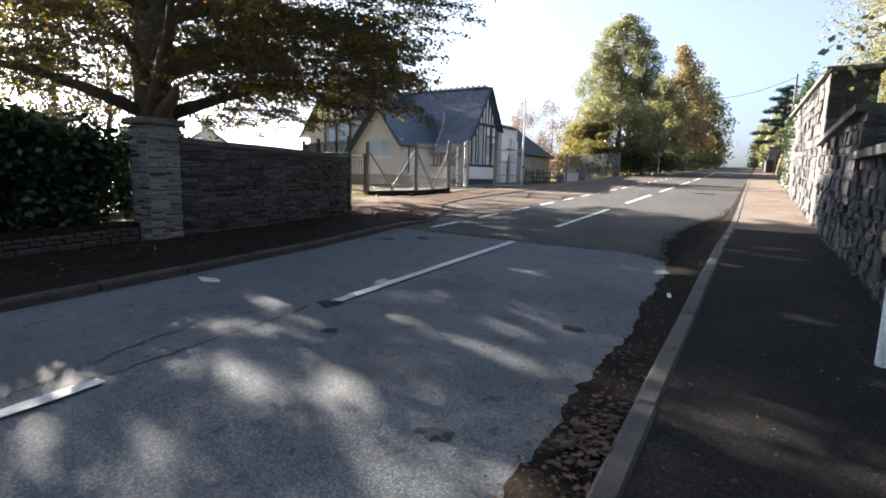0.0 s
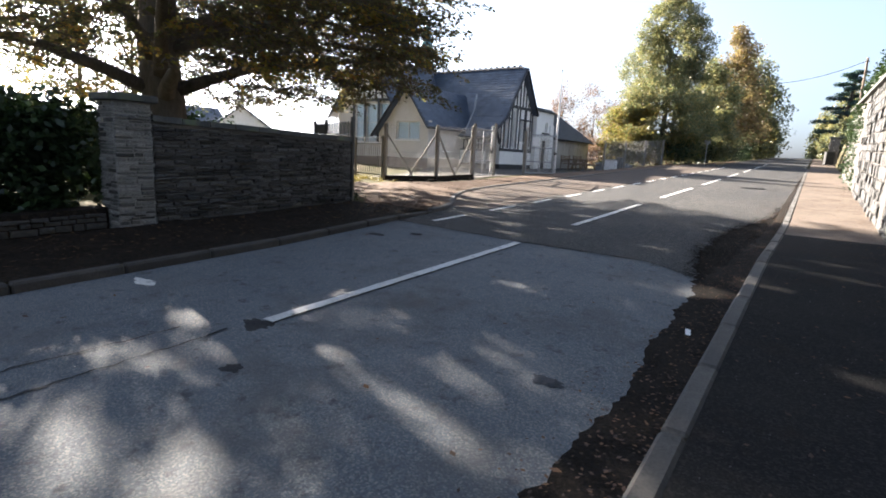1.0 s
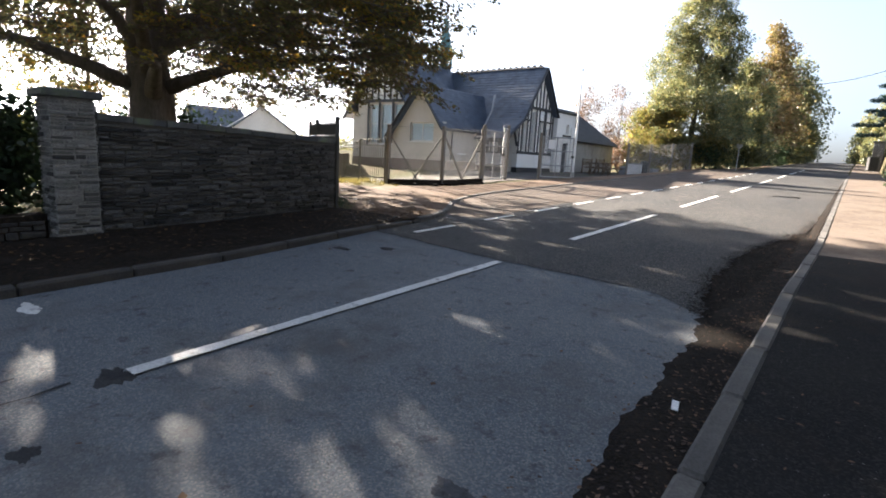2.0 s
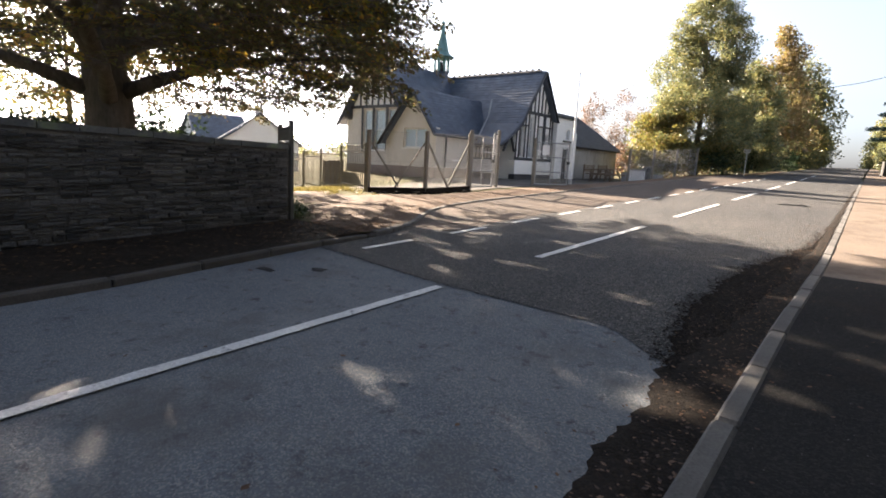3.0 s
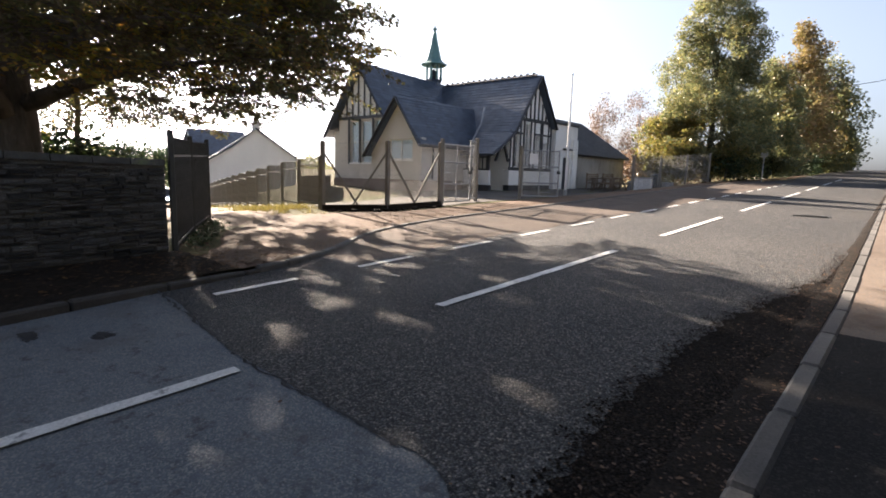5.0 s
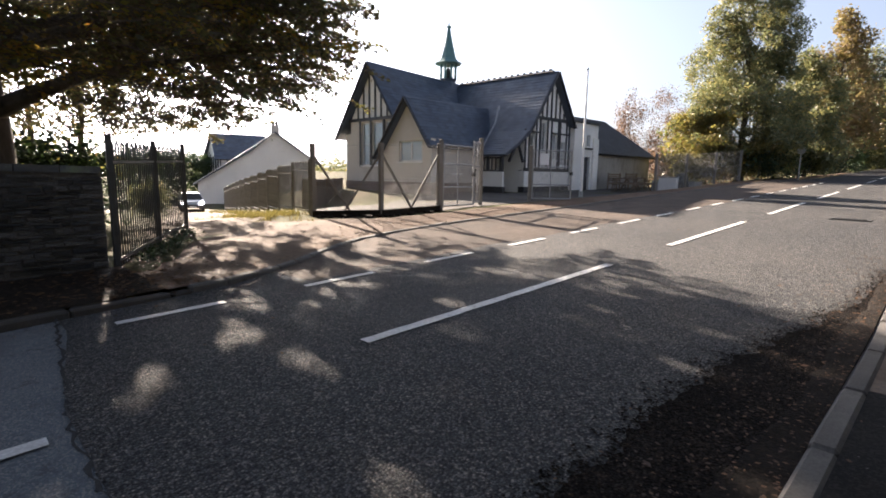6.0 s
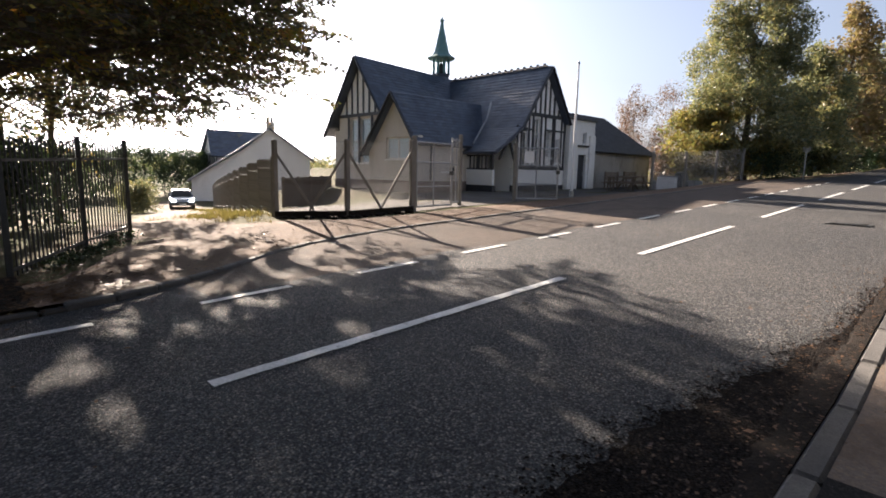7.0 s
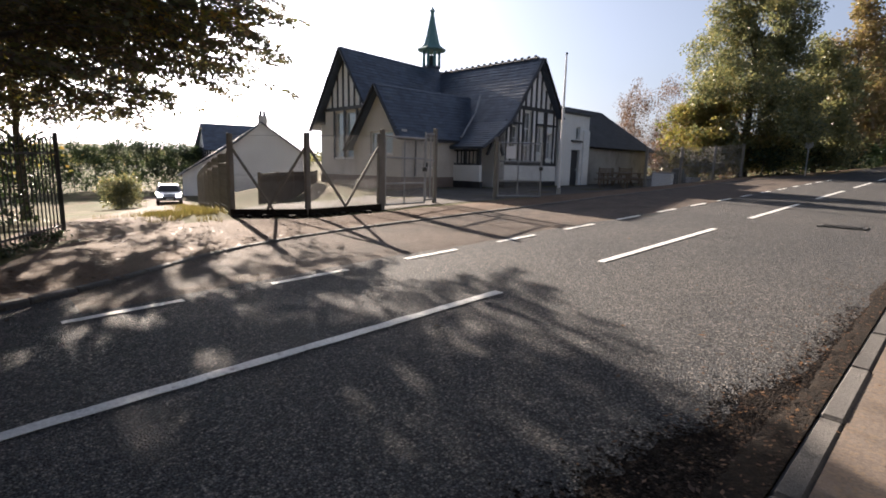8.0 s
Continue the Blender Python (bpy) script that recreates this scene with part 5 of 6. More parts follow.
def car():
    x, y = -38.3, 21.65
    z = ground_z(x, y) + 0.06
    root = thing("car", (x, y, z), "pale silver car with lit headlights below the drive", "car", rz=75)
    m = root.matrix_basis @ Matrix.Scale(0.86, 4)
    prof = [(-2.1, 0.3), (2.05, 0.3), (2.15, 0.55), (2.05, 0.8), (1.2, 0.95), (0.45, 1.42), (-1.2, 1.45), (-1.9, 1.0), (-2.15, 0.85)]
    bm = bmesh.new()
    prism(bm, [(-u, v) for u, v in prof], "x", -0.86, 0.86)
    for v in bm.verts:
        if v.co.z > 1.2:
            v.co.x *= 0.78
    bmesh.ops.bevel(bm, geom=bm.edges[:], offset=0.05, segments=2, affect="EDGES")
    bm.transform(m)
    part("body", bm, CAR_PAINT, root, smooth_faces=False)
    bm = bmesh.new()
    vs = [(-0.74, -1.17, 0.985), (0.74, -1.17, 0.985), (0.6, -0.52, 1.39), (-0.6, -0.52, 1.39)]
    lo = [bm.verts.new((a, b - 0.03, c + 0.02)) for a, b, c in vs]
    hi = [bm.verts.new((a, b + 0.03, c - 0.02)) for a, b, c in vs]
    bm.faces.new(lo), bm.faces.new(hi[::-1])
    for i in range(4):
        bm.faces.new((lo[i], hi[i], hi[(i + 1) % 4], lo[(i + 1) % 4]))
    bm.transform(m)
    part("windscreen", bm, RUBBER, root, "dark windscreen")
    for sx in (-0.62, 0.62):
        bm = box(bmesh.new(), sx - 0.17, sx + 0.17, -2.18, -2.05, 0.6, 0.76, 0.03, m)
        part("headlight", bm, HEADLIGHT, root, "glowing headlight")
        for sy in (-1.3, 1.3):
            c = Vector((sx * 1.28, sy, 0.31))
            d = Vector((math.copysign(0.1, sx), 0, 0))
            bm = tube(bmesh.new(), [m @ (c - d), m @ (c + d)], [0.27, 0.27], 16)
            wheel = part("wheel", bm, RUBBER, root)
            part("rim", tube(bmesh.new(), [m @ (c + d * 1.02), m @ (c + d * 1.1)], [0.17, 0.155], 12), GALV, wheel)
    part("grille", box(bmesh.new(), -0.4, 0.4, -2.17, -2.1, 0.42, 0.56, 0.01, m), RUBBER, root)
    part("number_plate", box(bmesh.new(), -0.26, 0.26, -2.2, -2.16, 0.36, 0.47, 0.005, m), WHITE_PLASTIC, root)


car()


# ---- trees, hedges and shrubs beyond ----
cone = along([(0.0, 0.75), (0.15, 1.0), (0.4, 0.85), (0.7, 0.55), (1.0, 0.1)])
steep = along([(0.0, 0.6), (0.1, 0.95), (0.25, 1.0), (0.45, 0.8), (0.65, 0.66), (0.82, 0.5), (0.93, 0.3), (1.0, 0.08)])


def lower_yellow(c):
    return noise.noise(Vector(c) * 0.5) + 0.16 * (4.4 - c[2]) + 0.12 * (-10.0 - c[0]) > 0.22


tree("roadside_tree", (-10.0, 45.5), 12.8, 4.5, 0.8, 0.26, 1300, 90, 0.15, L_GREEN, BARK, "tall leafy green tree turning yellow at its lower edge", 12, steep, (0.33, 0.33, 0.22), limbs=34, ragged=0.7,
     yellowed=(lower_yellow, L_GOLD))
tree("roadside_tree", (-7.6, 51.0), 8.6, 2.7, 0.4, 0.2, 300, 90, 0.2, L_GREEN, BARK, "dense dark green tree standing at the road's edge", 13, cone, (0.36, 0.36, 0.28), limbs=14, ragged=0.7)
tree("autumn_tree", (-7.6, 61.0), 12.2, 3.4, 1.0, 0.22, 240, 80, 0.26, L_BROWN, BARK, "tall tree with thinning brown autumn leaves", 14, steep, (0.5, 0.5, 0.5), limbs=30, ragged=0.75)
tree("roadside_tree", (-6.8, 72.0), 11.5, 3.6, 0.5, 0.22, 260, 70, 0.3, L_GREEN, BARK, "dark green tree beside the climbing road", 15, steep, (0.6, 0.6, 0.45), limbs=12, ragged=0.6)
tree("roadside_tree", (-7.8, 88.0), 8.5, 3.6, 0.3, 0.2, 200, 60, 0.36, L_GREEN, BARK, "green tree near the crest of the road", 16, cone, (0.7, 0.7, 0.5), 8)
tree("golden_shrub", (-5.9, 76.0), 4.6, 1.7, 0.2, 0.08, 90, 60, 0.24, L_GOLD, BARK, "rounded golden-leaved shrub beside the road", 17, None, (0.4, 0.4, 0.35), 6, 0.5)
tree("golden_tree", (-11.9, 43.6), 5.0, 2.3, 0.9, 0.12, 150, 70, 0.22, L_GOLD, BARK, "low spreading tree with bright yellow leaves", 18, None, (0.55, 0.55, 0.3), 10, 0.6)
for i, (x, y, h) in enumerate(((-26.5, 64.5, 8.6), (-23.0, 66.0, 8.8), (-20.0, 68.0, 7.6), (-17.0, 63.0, 6.6))):
    tree("birch_tree", (x, y), h + 1.2, 2.3, 1.2, 0.12, 110, 70, 0.17, L_BIRCH, BIRCH_BARK, "slender birch with sparse russet leaves", 30 + i, None, (0.45, 0.45, 0.5), 14, 0.85)
tree("garden_tree", (4.7, 24.5), 8.2, 3.4, 0.6, 0.16, 620, 120, 0.095, L_GREEN, BARK, "yellow-green garden tree leaning over the wall", 40, None, (0.4, 0.4, 0.35), 18, 0.6,
     yellowed=(lambda c: noise.noise(Vector(c) * 0.7) > -0.05, L_GOLD))
tree("garden_tree", (6.2, 18.5), 6.0, 2.8, 0.8, 0.16, 320, 100, 0.095, L_GREEN, BARK, "leafy green garden tree behind the wall", 41, None, (0.4, 0.4, 0.35), 14, 0.6)
# Trees added out of view, to keep skylight off the shaded road.
for i, (x, y, h) in enumerate(((4.2, 12.5, 7.0), (4.6, 7.0, 7.6), (4.0, 1.0, 7.2), (4.8, -5.0, 8.0))):
    tree("garden_tree", (x, y), h, 3.2, 0.5, 0.16, 240, 70, 0.15, L_GREEN, BARK, "leafy green garden tree added behind the stepped wall to block sky", 46 + i, None, (0.5, 0.5, 0.4), 12, 0.6)
tree("back_tree", (-24.5, 11.5), 9.5, 3.4, 2.0, 0.17, 170, 60, 0.17, L_GOLD, BARK, "slim tree with thin yellow leaves behind the beech", 42, None, (0.5, 0.5, 0.35), 16, bare=beech_bare)
# Added behind the beech's outline, to thicken the shade it casts.
tree("back_tree", (-23.0, 12.8), 10.5, 3.6, 3.6, 0.15, 420, 90, 0.13, L_BEECH, BARK, "slender leafy tree added beyond the railings to shade the road", 47, None, (0.55, 0.55, 0.2), 16, bare=beech_bare)
tree("back_tree", (-26.0, -2.0), 11.0, 4.2, 1.8, 0.24, 170, 80, 0.14, L_BEECH, BARK, "dark leafy tree behind the boundary wall", 43, None, (0.5, 0.5, 0.35), 16)
tree("back_tree", (-15.5, -1.5), 13.0, 6.5, 2.6, 0.34, 320, 100, 0.13, L_BEECH, BARK, "broad dark tree beside the footway", 44, None, (0.6, 0.6, 0.3), 24)


def hedge(name, line, width, height, clumps, per, size, material, label, seed, spread=(0.2, 0.2, 0.2), lumpy=0.25):
    """A clipped or wild mass of leaves along a line of points, with stems inside."""
    rng = random.Random(seed)
    x0, y0 = line[0]
    root = thing(name, (x0, y0, ground_z(x0, y0)), label, "hedge")
    total = sum(math.dist(a, b) for a, b in zip(line, line[1:]))
    centres = []
    for a, b in zip(line, line[1:]):
        for k in range(round(clumps * math.dist(a, b) / total)):
            f = rng.random()
            x, y = a[0] + (b[0] - a[0]) * f + rng.uniform(-0.5, 0.5) * width, a[1] + (b[1] - a[1]) * f + rng.uniform(-0.5, 0.5) * width
            top = height * (1 + lumpy * noise.noise((x * 0.6, y * 0.6, seed)))
            centres.append((x, y, ground_z(x, y) + top * rng.uniform(0.0, 1.0) ** 0.7))
        n = max(1, round(math.dist(a, b) / 1.5))
        for k in range(n):
            x, y = a[0] + (b[0] - a[0]) * (k + 0.5) / n, a[1] + (b[1] - a[1]) * (k + 0.5) / n
            z = ground_z(x, y)
            part("stem", tube(bmesh.new(), [(x, y, z - 0.1), (x + 0.1, y - 0.05, z + height * 0.75)], [0.05, 0.02], 6), BARK, root)
    leaves("foliage", centres, per, spread, size, material, root, seed)
    return root


hedge("laurel_hedge", [(-9.2, -4.0), (-9.2, 1.5), (-9.1, 5.3)], 1.7, 1.72, 1900, 80, 0.12, L_DARK, "dark glossy laurel hedge beside the stone pillar", 50, (0.17, 0.17, 0.15))
hedge("ground_ivy", [(-8.2, 10.85), (-9.6, 11.6), (-10.9, 12.35)], 0.4, 0.1, 60, 26, 0.05, L_DARK, "thin low weeds below the railings", 57, (0.12, 0.12, 0.04))
hedge("dark_shrubs", [(-18.6, 6.0), (-16.4, 9.4), (-16.6, 11.9)], 1.6, 2.1, 300, 60, 0.14, L_DARK, "dark overgrown shrubs behind the railings", 58, (0.32, 0.32, 0.26), 0.5)
hedge("ivy_growth", [(1.35, 24.5), (1.35, 34.0)], 0.5, 3.2, 260, 50, 0.11, L_DARK, "ivy hanging over the garden wall", 51, (0.14, 0.25, 0.2), 0.1)
hedge("far_hedge", [(-57.0, 8.0), (-56.0, 18.0), (-54.5, 26.0), (-58.0, 32.0)], 2.0, 4.3, 950, 60, 0.2, L_HEDGE, "tall dark hedge closing the end of the drive", 52, (0.4, 0.4, 0.35))
hedge("round_shrub", [(-35.6, 18.0), (-34.6, 18.3)], 1.6, 2.0, 90, 70, 0.14, L_GREEN, "rounded green shrub beside the drive", 53, (0.25, 0.25, 0.22))
hedge("yard_hedge", [(-24.0, 58.0), (-17.0, 55.0), (-11.0, 52.0)], 1.6, 2.8, 200, 50, 0.22, L_BIRCH, "loose russet hedge behind the school yard", 54, (0.35, 0.35, 0.3))
hedge("verge_scrub", [(-8.6, 43.0), (-7.4, 52.0), (-6.8, 66.0), (-6.6, 90.0)], 1.2, 1.7, 380, 45, 0.2, L_DARK, "dark scrub along the foot of the roadside trees", 55, (0.3, 0.3, 0.25))
hedge("far_hedge", [(1.4, 58.0), (1.3, 76.0), (1.0, 110.0)], 1.4, 2.2, 300, 45, 0.26, L_GREEN, "low hedge along the far footway", 56, (0.35, 0.35, 0.3))
for i, (x, y, h, r) in enumerate(((0.6, 125, 9.5, 2.6), (3.5, 118, 11.0, 4.0), (-10.5, 125, 10, 3.6), (6.0, 96.0, 9.0, 3.2), (-12, 105, 9, 4))):
    tree("far_tree", (x, y), h, r, 0.4, 0.2, 170, 50, 0.42, L_GREEN, BARK, "hazy green tree near the crest of the road", 60 + i, cone, (0.8, 0.8, 0.6), 6)


def cedar():
    x, y = 1.9, 71.0
    z = ground_z(x, y)
    root = thing("cedar_tree", (x, y, z), "blue-green cedar with layered flat branches", "tree")
    part("trunk", tube(bmesh.new(), [(x, y, z - 0.2), (x, y, z + 4), (x + 0.1, y, z + 7.4)], [0.3, 0.22, 0.05], 8), BARK, root)
    rng = random.Random(77)
    centres = []
    for k in range(22):
        h = 1.2 + k * 0.29
        a = k * 2.4
        ln = (3.0 - 0.11 * k) * rng.uniform(0.8, 1.15)
        e = Vector((x + ln * math.cos(a), y + ln * math.sin(a), z + h - 0.15))
        part("limb", tube(bmesh.new(), [(x, y, z + h), Vector((x, y, z + h)).lerp(e, 0.6) + Vector((0, 0, 0.12)), e], [0.09, 0.05, 0.02], 6), BARK, root)
        for j in range(7):
            f = 0.25 + 0.75 * j / 6
            centres.append((x + ln * f * math.cos(a) + rng.uniform(-0.3, 0.3), y + ln * f * math.sin(a) + rng.uniform(-0.3, 0.3), z + h + 0.05))
    leaves("foliage", centres, 130, (0.3, 0.3, 0.13), 0.17, L_BLUE, root, 78, 0.3)


cedar()


def woods():
    root = thing("far_woods", (-180, 40, -1.5), "distant line of hazy trees on the valley side", "woods", kind="stuff")
    rng = random.Random(90)
    centres = []
    for k in range(900):
        a = rng.uniform(0.15, 2.6)
        d = rng.uniform(170, 420)
        x, y = -d * math.sin(a), 20 + d * math.cos(a) * 0.9
        if x > -60:
            continue
        centres.append((x, y, ground_z(x, y) + rng.uniform(0.5, 4.5)))
    leaves("foliage", centres, 40, (2.6, 2.6, 1.2), 1.5, L_GREEN, root, 91)


woods()


# ---- poles, wire, small things ----
def telegraph_pole(x, y, top, label):
    z = ground_z(x, y)
    root = thing("telegraph_pole", (x, y, z), label, "pole", "telegraph poles")
    part("pole", tube(bmesh.new(), [(x, y, z - 0.2), (x, y, top)], [0.13, 0.09], 10), WOOD, root)
    part("cap", tube(bmesh.new(), [(x, y, top), (x, y, top + 0.06)], [0.11, 0.04], 10), GALV, root)
    for s in (-0.5, 0.5):
        part("insulator", tube(bmesh.new(), [(x + s * 0.3, y, top - 0.3), (x + s * 0.3, y, top - 0.18)], [0.04, 0.03], 6), WHITE_PLASTIC, root)
    return root


telegraph_pole(-8.85, 54.7, 9.26, "pale weathered telegraph pole among the roadside trees")
telegraph_pole(2.3, 61.0, 11.2, "dark telegraph pole behind the garden wall")
wire_pts = [Vector((2.3, 61.0, 11.0)).lerp(Vector((-8.85, 54.7, 9.1)), k / 12) - Vector((0, 0, 1.1 * 4 * (k / 12) * (1 - k / 12))) for k in range(13)]
root = thing("overhead_wire", wire_pts[0], "sagging black telephone wire across the road", "wire")
part("cable", tube(bmesh.new(), wire_pts, [0.022] * 13, 5), RUBBER, root)


def sign_post():
    x, y = 0.86, 5.6
    z = ground_z(x, y) + 0.08
    root = thing("marker_post", (x, y, z), "white-painted tubular post on the footway by the wall", "post")
    part("tube", tube(bmesh.new(), [(x, y, z - 0.05), (x, y, z + 1.2)], [0.045, 0.045], 14), WHITE_PLASTIC, root)
    part("cap", tube(bmesh.new(), [(x, y, z + 1.2), (x, y, z + 1.23)], [0.047, 0.03], 14), DARK_METAL, root)


sign_post()


def picnic_table(x, y, turn):
    z = ground_z(x, y)
    root = thing("picnic_table", (x, y, z), "dark stained timber picnic table with fixed benches", "picnic table", "picnic tables in the yard", rz=turn)
    m = root.matrix_basis.copy()
    for k in range(5):
        part("table_board", box(bmesh.new(), -0.8, 0.8, -0.36 + k * 0.145, -0.23 + k * 0.145, 0.7, 0.74, 0.006, m), WOOD, root)
    for s in (-1, 1):
        part("bench", box(bmesh.new(), -0.8, 0.8, s * 0.72 - 0.13, s * 0.72 + 0.13, 0.42, 0.46, 0.006, m), WOOD, root)
        for t in (-0.55, 0.55):
            part("leg", beam(bmesh.new(), m @ Vector((t, s * 0.22, 0.7)), m @ Vector((t, s * 0.62, 0.0)), 0.045, 0.09), WOOD, root)
    for t in (-0.55, 0.55):
        part("bearer", beam(bmesh.new(), m @ Vector((t + 0.05, -0.8, 0.4)), m @ Vector((t + 0.05, 0.8, 0.4)), 0.045, 0.09), WOOD, root)


picnic_table(-12.2, 34.2, 20)
picnic_table(-12.7, 36.6, -35)


def planter(x, y, w, h, turn):
    z = ground_z(x, y)
    root = thing("planter", (x, y, z), "grey timber planter box with low greenery in the yard", "planter", "planters in the yard", rz=turn)
    m = root.matrix_basis.copy()
    for a in (0, 1, 2, 3):
        mm = m @ pose(0, 0, 0, 0, 0, 90 * a)
        part("side", box(bmesh.new(), -w / 2, w / 2, w / 2 - 0.03, w / 2, 0, h, 0.004, mm), GALV, root)
    part("soil", box(bmesh.new(), -w / 2 + 0.04, w / 2 - 0.04, -w / 2 + 0.04, w / 2 - 0.04, 0.02, h - 0.06, 0, m), SOIL, root)
    leaves("plant", [m @ Vector((0.2 * math.cos(k), 0.2 * math.sin(k * 1.7), h + 0.06)) for k in range(8)], 30, (0.1, 0.1, 0.08), 0.1, L_GREEN, root, int(x * -10))


planter(-11.9, 38.2, 0.9, 0.55, 10)
planter(-12.4, 40.2, 0.8, 0.6, 30)
planter(-11.2, 41.0, 0.7, 0.5, -15)


def storage_box():
    """A pale lidded box among the planters."""
    x, y = -11.1, 37.1
    z = ground_z(x, y)
    root = thing("storage_box", (x, y, z), "white plastic storage box with a grey lid in the yard", "storage box", rz=12)
    m = root.matrix_basis.copy()
    body = box(bmesh.new(), -0.45, 0.45, -0.35, 0.35, 0.0, 0.72, 0.03, m)
    part("body", body, WHITE_PLASTIC, root)
    for k in (-0.3, 0.0, 0.3):
        part("rib", box(bmesh.new(), k - 0.03, k + 0.03, -0.372, -0.352, 0.06, 0.66, 0.005, m), WHITE_PLASTIC, root)
    part("lid", box(bmesh.new(), -0.48, 0.48, -0.38, 0.38, 0.725, 0.8, 0.02, m), GALV, root, "grey lid")


def compost_bin():
    x, y = -10.9, 38.4
    z = ground_z(x, y)
    root = thing("compost_bin", (x, y, z), "dark green compost bin beside the planters", "bin")
    part("body", tube(bmesh.new(), [(x, y, z), (x, y, z + 0.4), (x, y, z + 0.85)], [0.42, 0.38, 0.3], 16), DARK_METAL, root)
    part("lid", tube(bmesh.new(), [(x, y, z + 0.86), (x, y, z + 0.92), (x, y, z + 0.98)], [0.32, 0.3, 0.06], 16), DARK_METAL, root)


def bench(x, y, turn):
    """A slatted seat with a back and arms."""
    z = ground_z(x, y)
    root = thing("garden_bench", (x, y, z), "dark timber bench with a slatted back against the low wing", "bench", "benches in the yard", rz=turn)
    m = root.matrix_basis.copy()
    for k in range(4):
        part("seat_slat", box(bmesh.new(), -0.75, 0.75, -0.25 + k * 0.12, -0.15 + k * 0.12, 0.42, 0.45, 0.004, m), WOOD, root)
    for k in range(4):
        part("back_slat", box(bmesh.new(), -0.75, 0.75, 0.24, 0.265, 0.52 + k * 0.11, 0.6 + k * 0.11, 0.004, m), WOOD, root)
    for s in (-0.72, 0.72):
        part("back_leg", box(bmesh.new(), s - 0.035, s + 0.035, 0.27, 0.33, 0.0, 0.98, 0.005, m), WOOD, root)
        part("front_leg", box(bmesh.new(), s - 0.035, s + 0.035, -0.27, -0.2, 0.0, 0.64, 0.005, m), WOOD, root)
        part("arm", box(bmesh.new(), s - 0.04, s + 0.04, -0.28, 0.27, 0.645, 0.68, 0.005, m), WOOD, root)


storage_box()
compost_bin()
bench(-13.9, 37.0, 90)
bench(-13.9, 39.2, 90)


def gate_pillar(x, y):
    z = ground_z(x, y)
    root = thing("gate_pillar", (x, y, z), "dark stone gate pillar at a far garden entrance", "pillar")
    part("shaft", box(bmesh.new(), x - 0.35, x + 0.35, y - 0.35, y + 0.35, z - 0.2, z + 2.2, 0.03), STONE, root)
    part("cap", box(bmesh.new(), x - 0.42, x + 0.42, y - 0.42, y + 0.42, z + 2.2, z + 2.34, 0.03), COPING, root)


gate_pillar(1.0, 56.0)


def wheelie_bin(x, y, turn):
    z = road_z(y) + 0.085
    root = thing("wheelie_bin", (x, y, z), "dark wheeled bin standing on the far footway", "bin", rz=turn)
    m = root.matrix_basis.copy()
    bm = box(bmesh.new(), -0.28, 0.28, -0.35, 0.35, 0.08, 1.0, 0, m)
    bmesh.ops.bevel(bm, geom=bm.edges[:], offset=0.03, segments=1, affect="EDGES")
    part("body", bm, RUBBER, root)
    part("lid", box(bmesh.new(), -0.3, 0.3, -0.38, 0.38, 1.0, 1.07, 0.02, m), DARK_METAL, root)
    for s in (-0.24, 0.24):
        part("wheel", tube(bmesh.new(), [m @ Vector((s - 0.03, 0.34, 0.1)), m @ Vector((s + 0.03, 0.34, 0.1))], [0.1, 0.1], 12), RUBBER, root)


wheelie_bin(0.75, 53.0, 10)


def round_sign(x, y):
    z = ground_z(x, y)
    root = thing("road_sign", (x, y, z), "small round road sign seen from behind on a grey post", "sign")
    part("post", tube(bmesh.new(), [(x, y, z - 0.1), (x, y, z + 1.7)], [0.03, 0.035], 8), GALV, root)
    part("plate", tube(bmesh.new(), [(x, y - 0.02, z + 1.65), (x, y + 0.0, z + 1.65)], [0.2, 0.2], 20), GALV, root)


round_sign(-6.5, 44.0)


def drain(x, y):
    z = road_z(y) + 0.03
    root = thing("drain_cover", (x, y, z), "rusty iron cover set in the road", "drain cover")
    part("frame", box(bmesh.new(), x - 0.36, x + 0.36, y - 0.22, y + 0.22, z - 0.05, z + 0.004, 0.004), DARK_METAL, root)
    for k in range(6):
        part("rib", box(bmesh.new(), x - 0.3, x + 0.3, y - 0.18 + k * 0.065, y - 0.15 + k * 0.065, z - 0.01, z + 0.012), DARK_METAL, root)


drain(-1.55, 22.9)


def patch(name, x, y, rx, ry, material, label, seed, lift=0.026):
    """An irregular thin patch on the road."""
    rng = random.Random(seed)
    verts, faces = [(x, y, road_z(y) + lift)], []
    n = 34
    for ring in (0.5, 1.0):
        for k in range(n):
            a = k * math.tau / n
            f = ring * (1 + 0.8 * noise.noise((math.cos(a) * 1.2, math.sin(a) * 1.2, seed * 3.1)) + rng.uniform(-0.2, 0.2))
            px, py = x + rx * f * math.cos(a), y + ry * f * math.sin(a)
            verts.append((px, py, road_z(py) + lift - (0.012 if ring == 1 else 0)))
    for k in range(n):
        j = (k + 1) % n
        faces += [(0, 1 + k, 1 + j), (1 + k, 1 + n + k, 1 + n + j, 1 + j)]
    return tagged(pydata(name, verts, faces, material), label, "road patch", kind="structure")


patch("tar_patch", -3.15, 4.94, 0.2, 0.14, TAR, "black tar patch at the end of a painted line", 1)
patch("tar_patch", -2.62, 4.4, 0.1, 0.06, TAR, "small black tar patch in the worn road", 2)
patch("tar_patch", -4.6, 8.6, 0.12, 0.06, TAR, "small black patch in the road", 8)
patch("tar_patch", -5.0, 8.2, 0.14, 0.06, TAR, "small black patch in the road", 9)


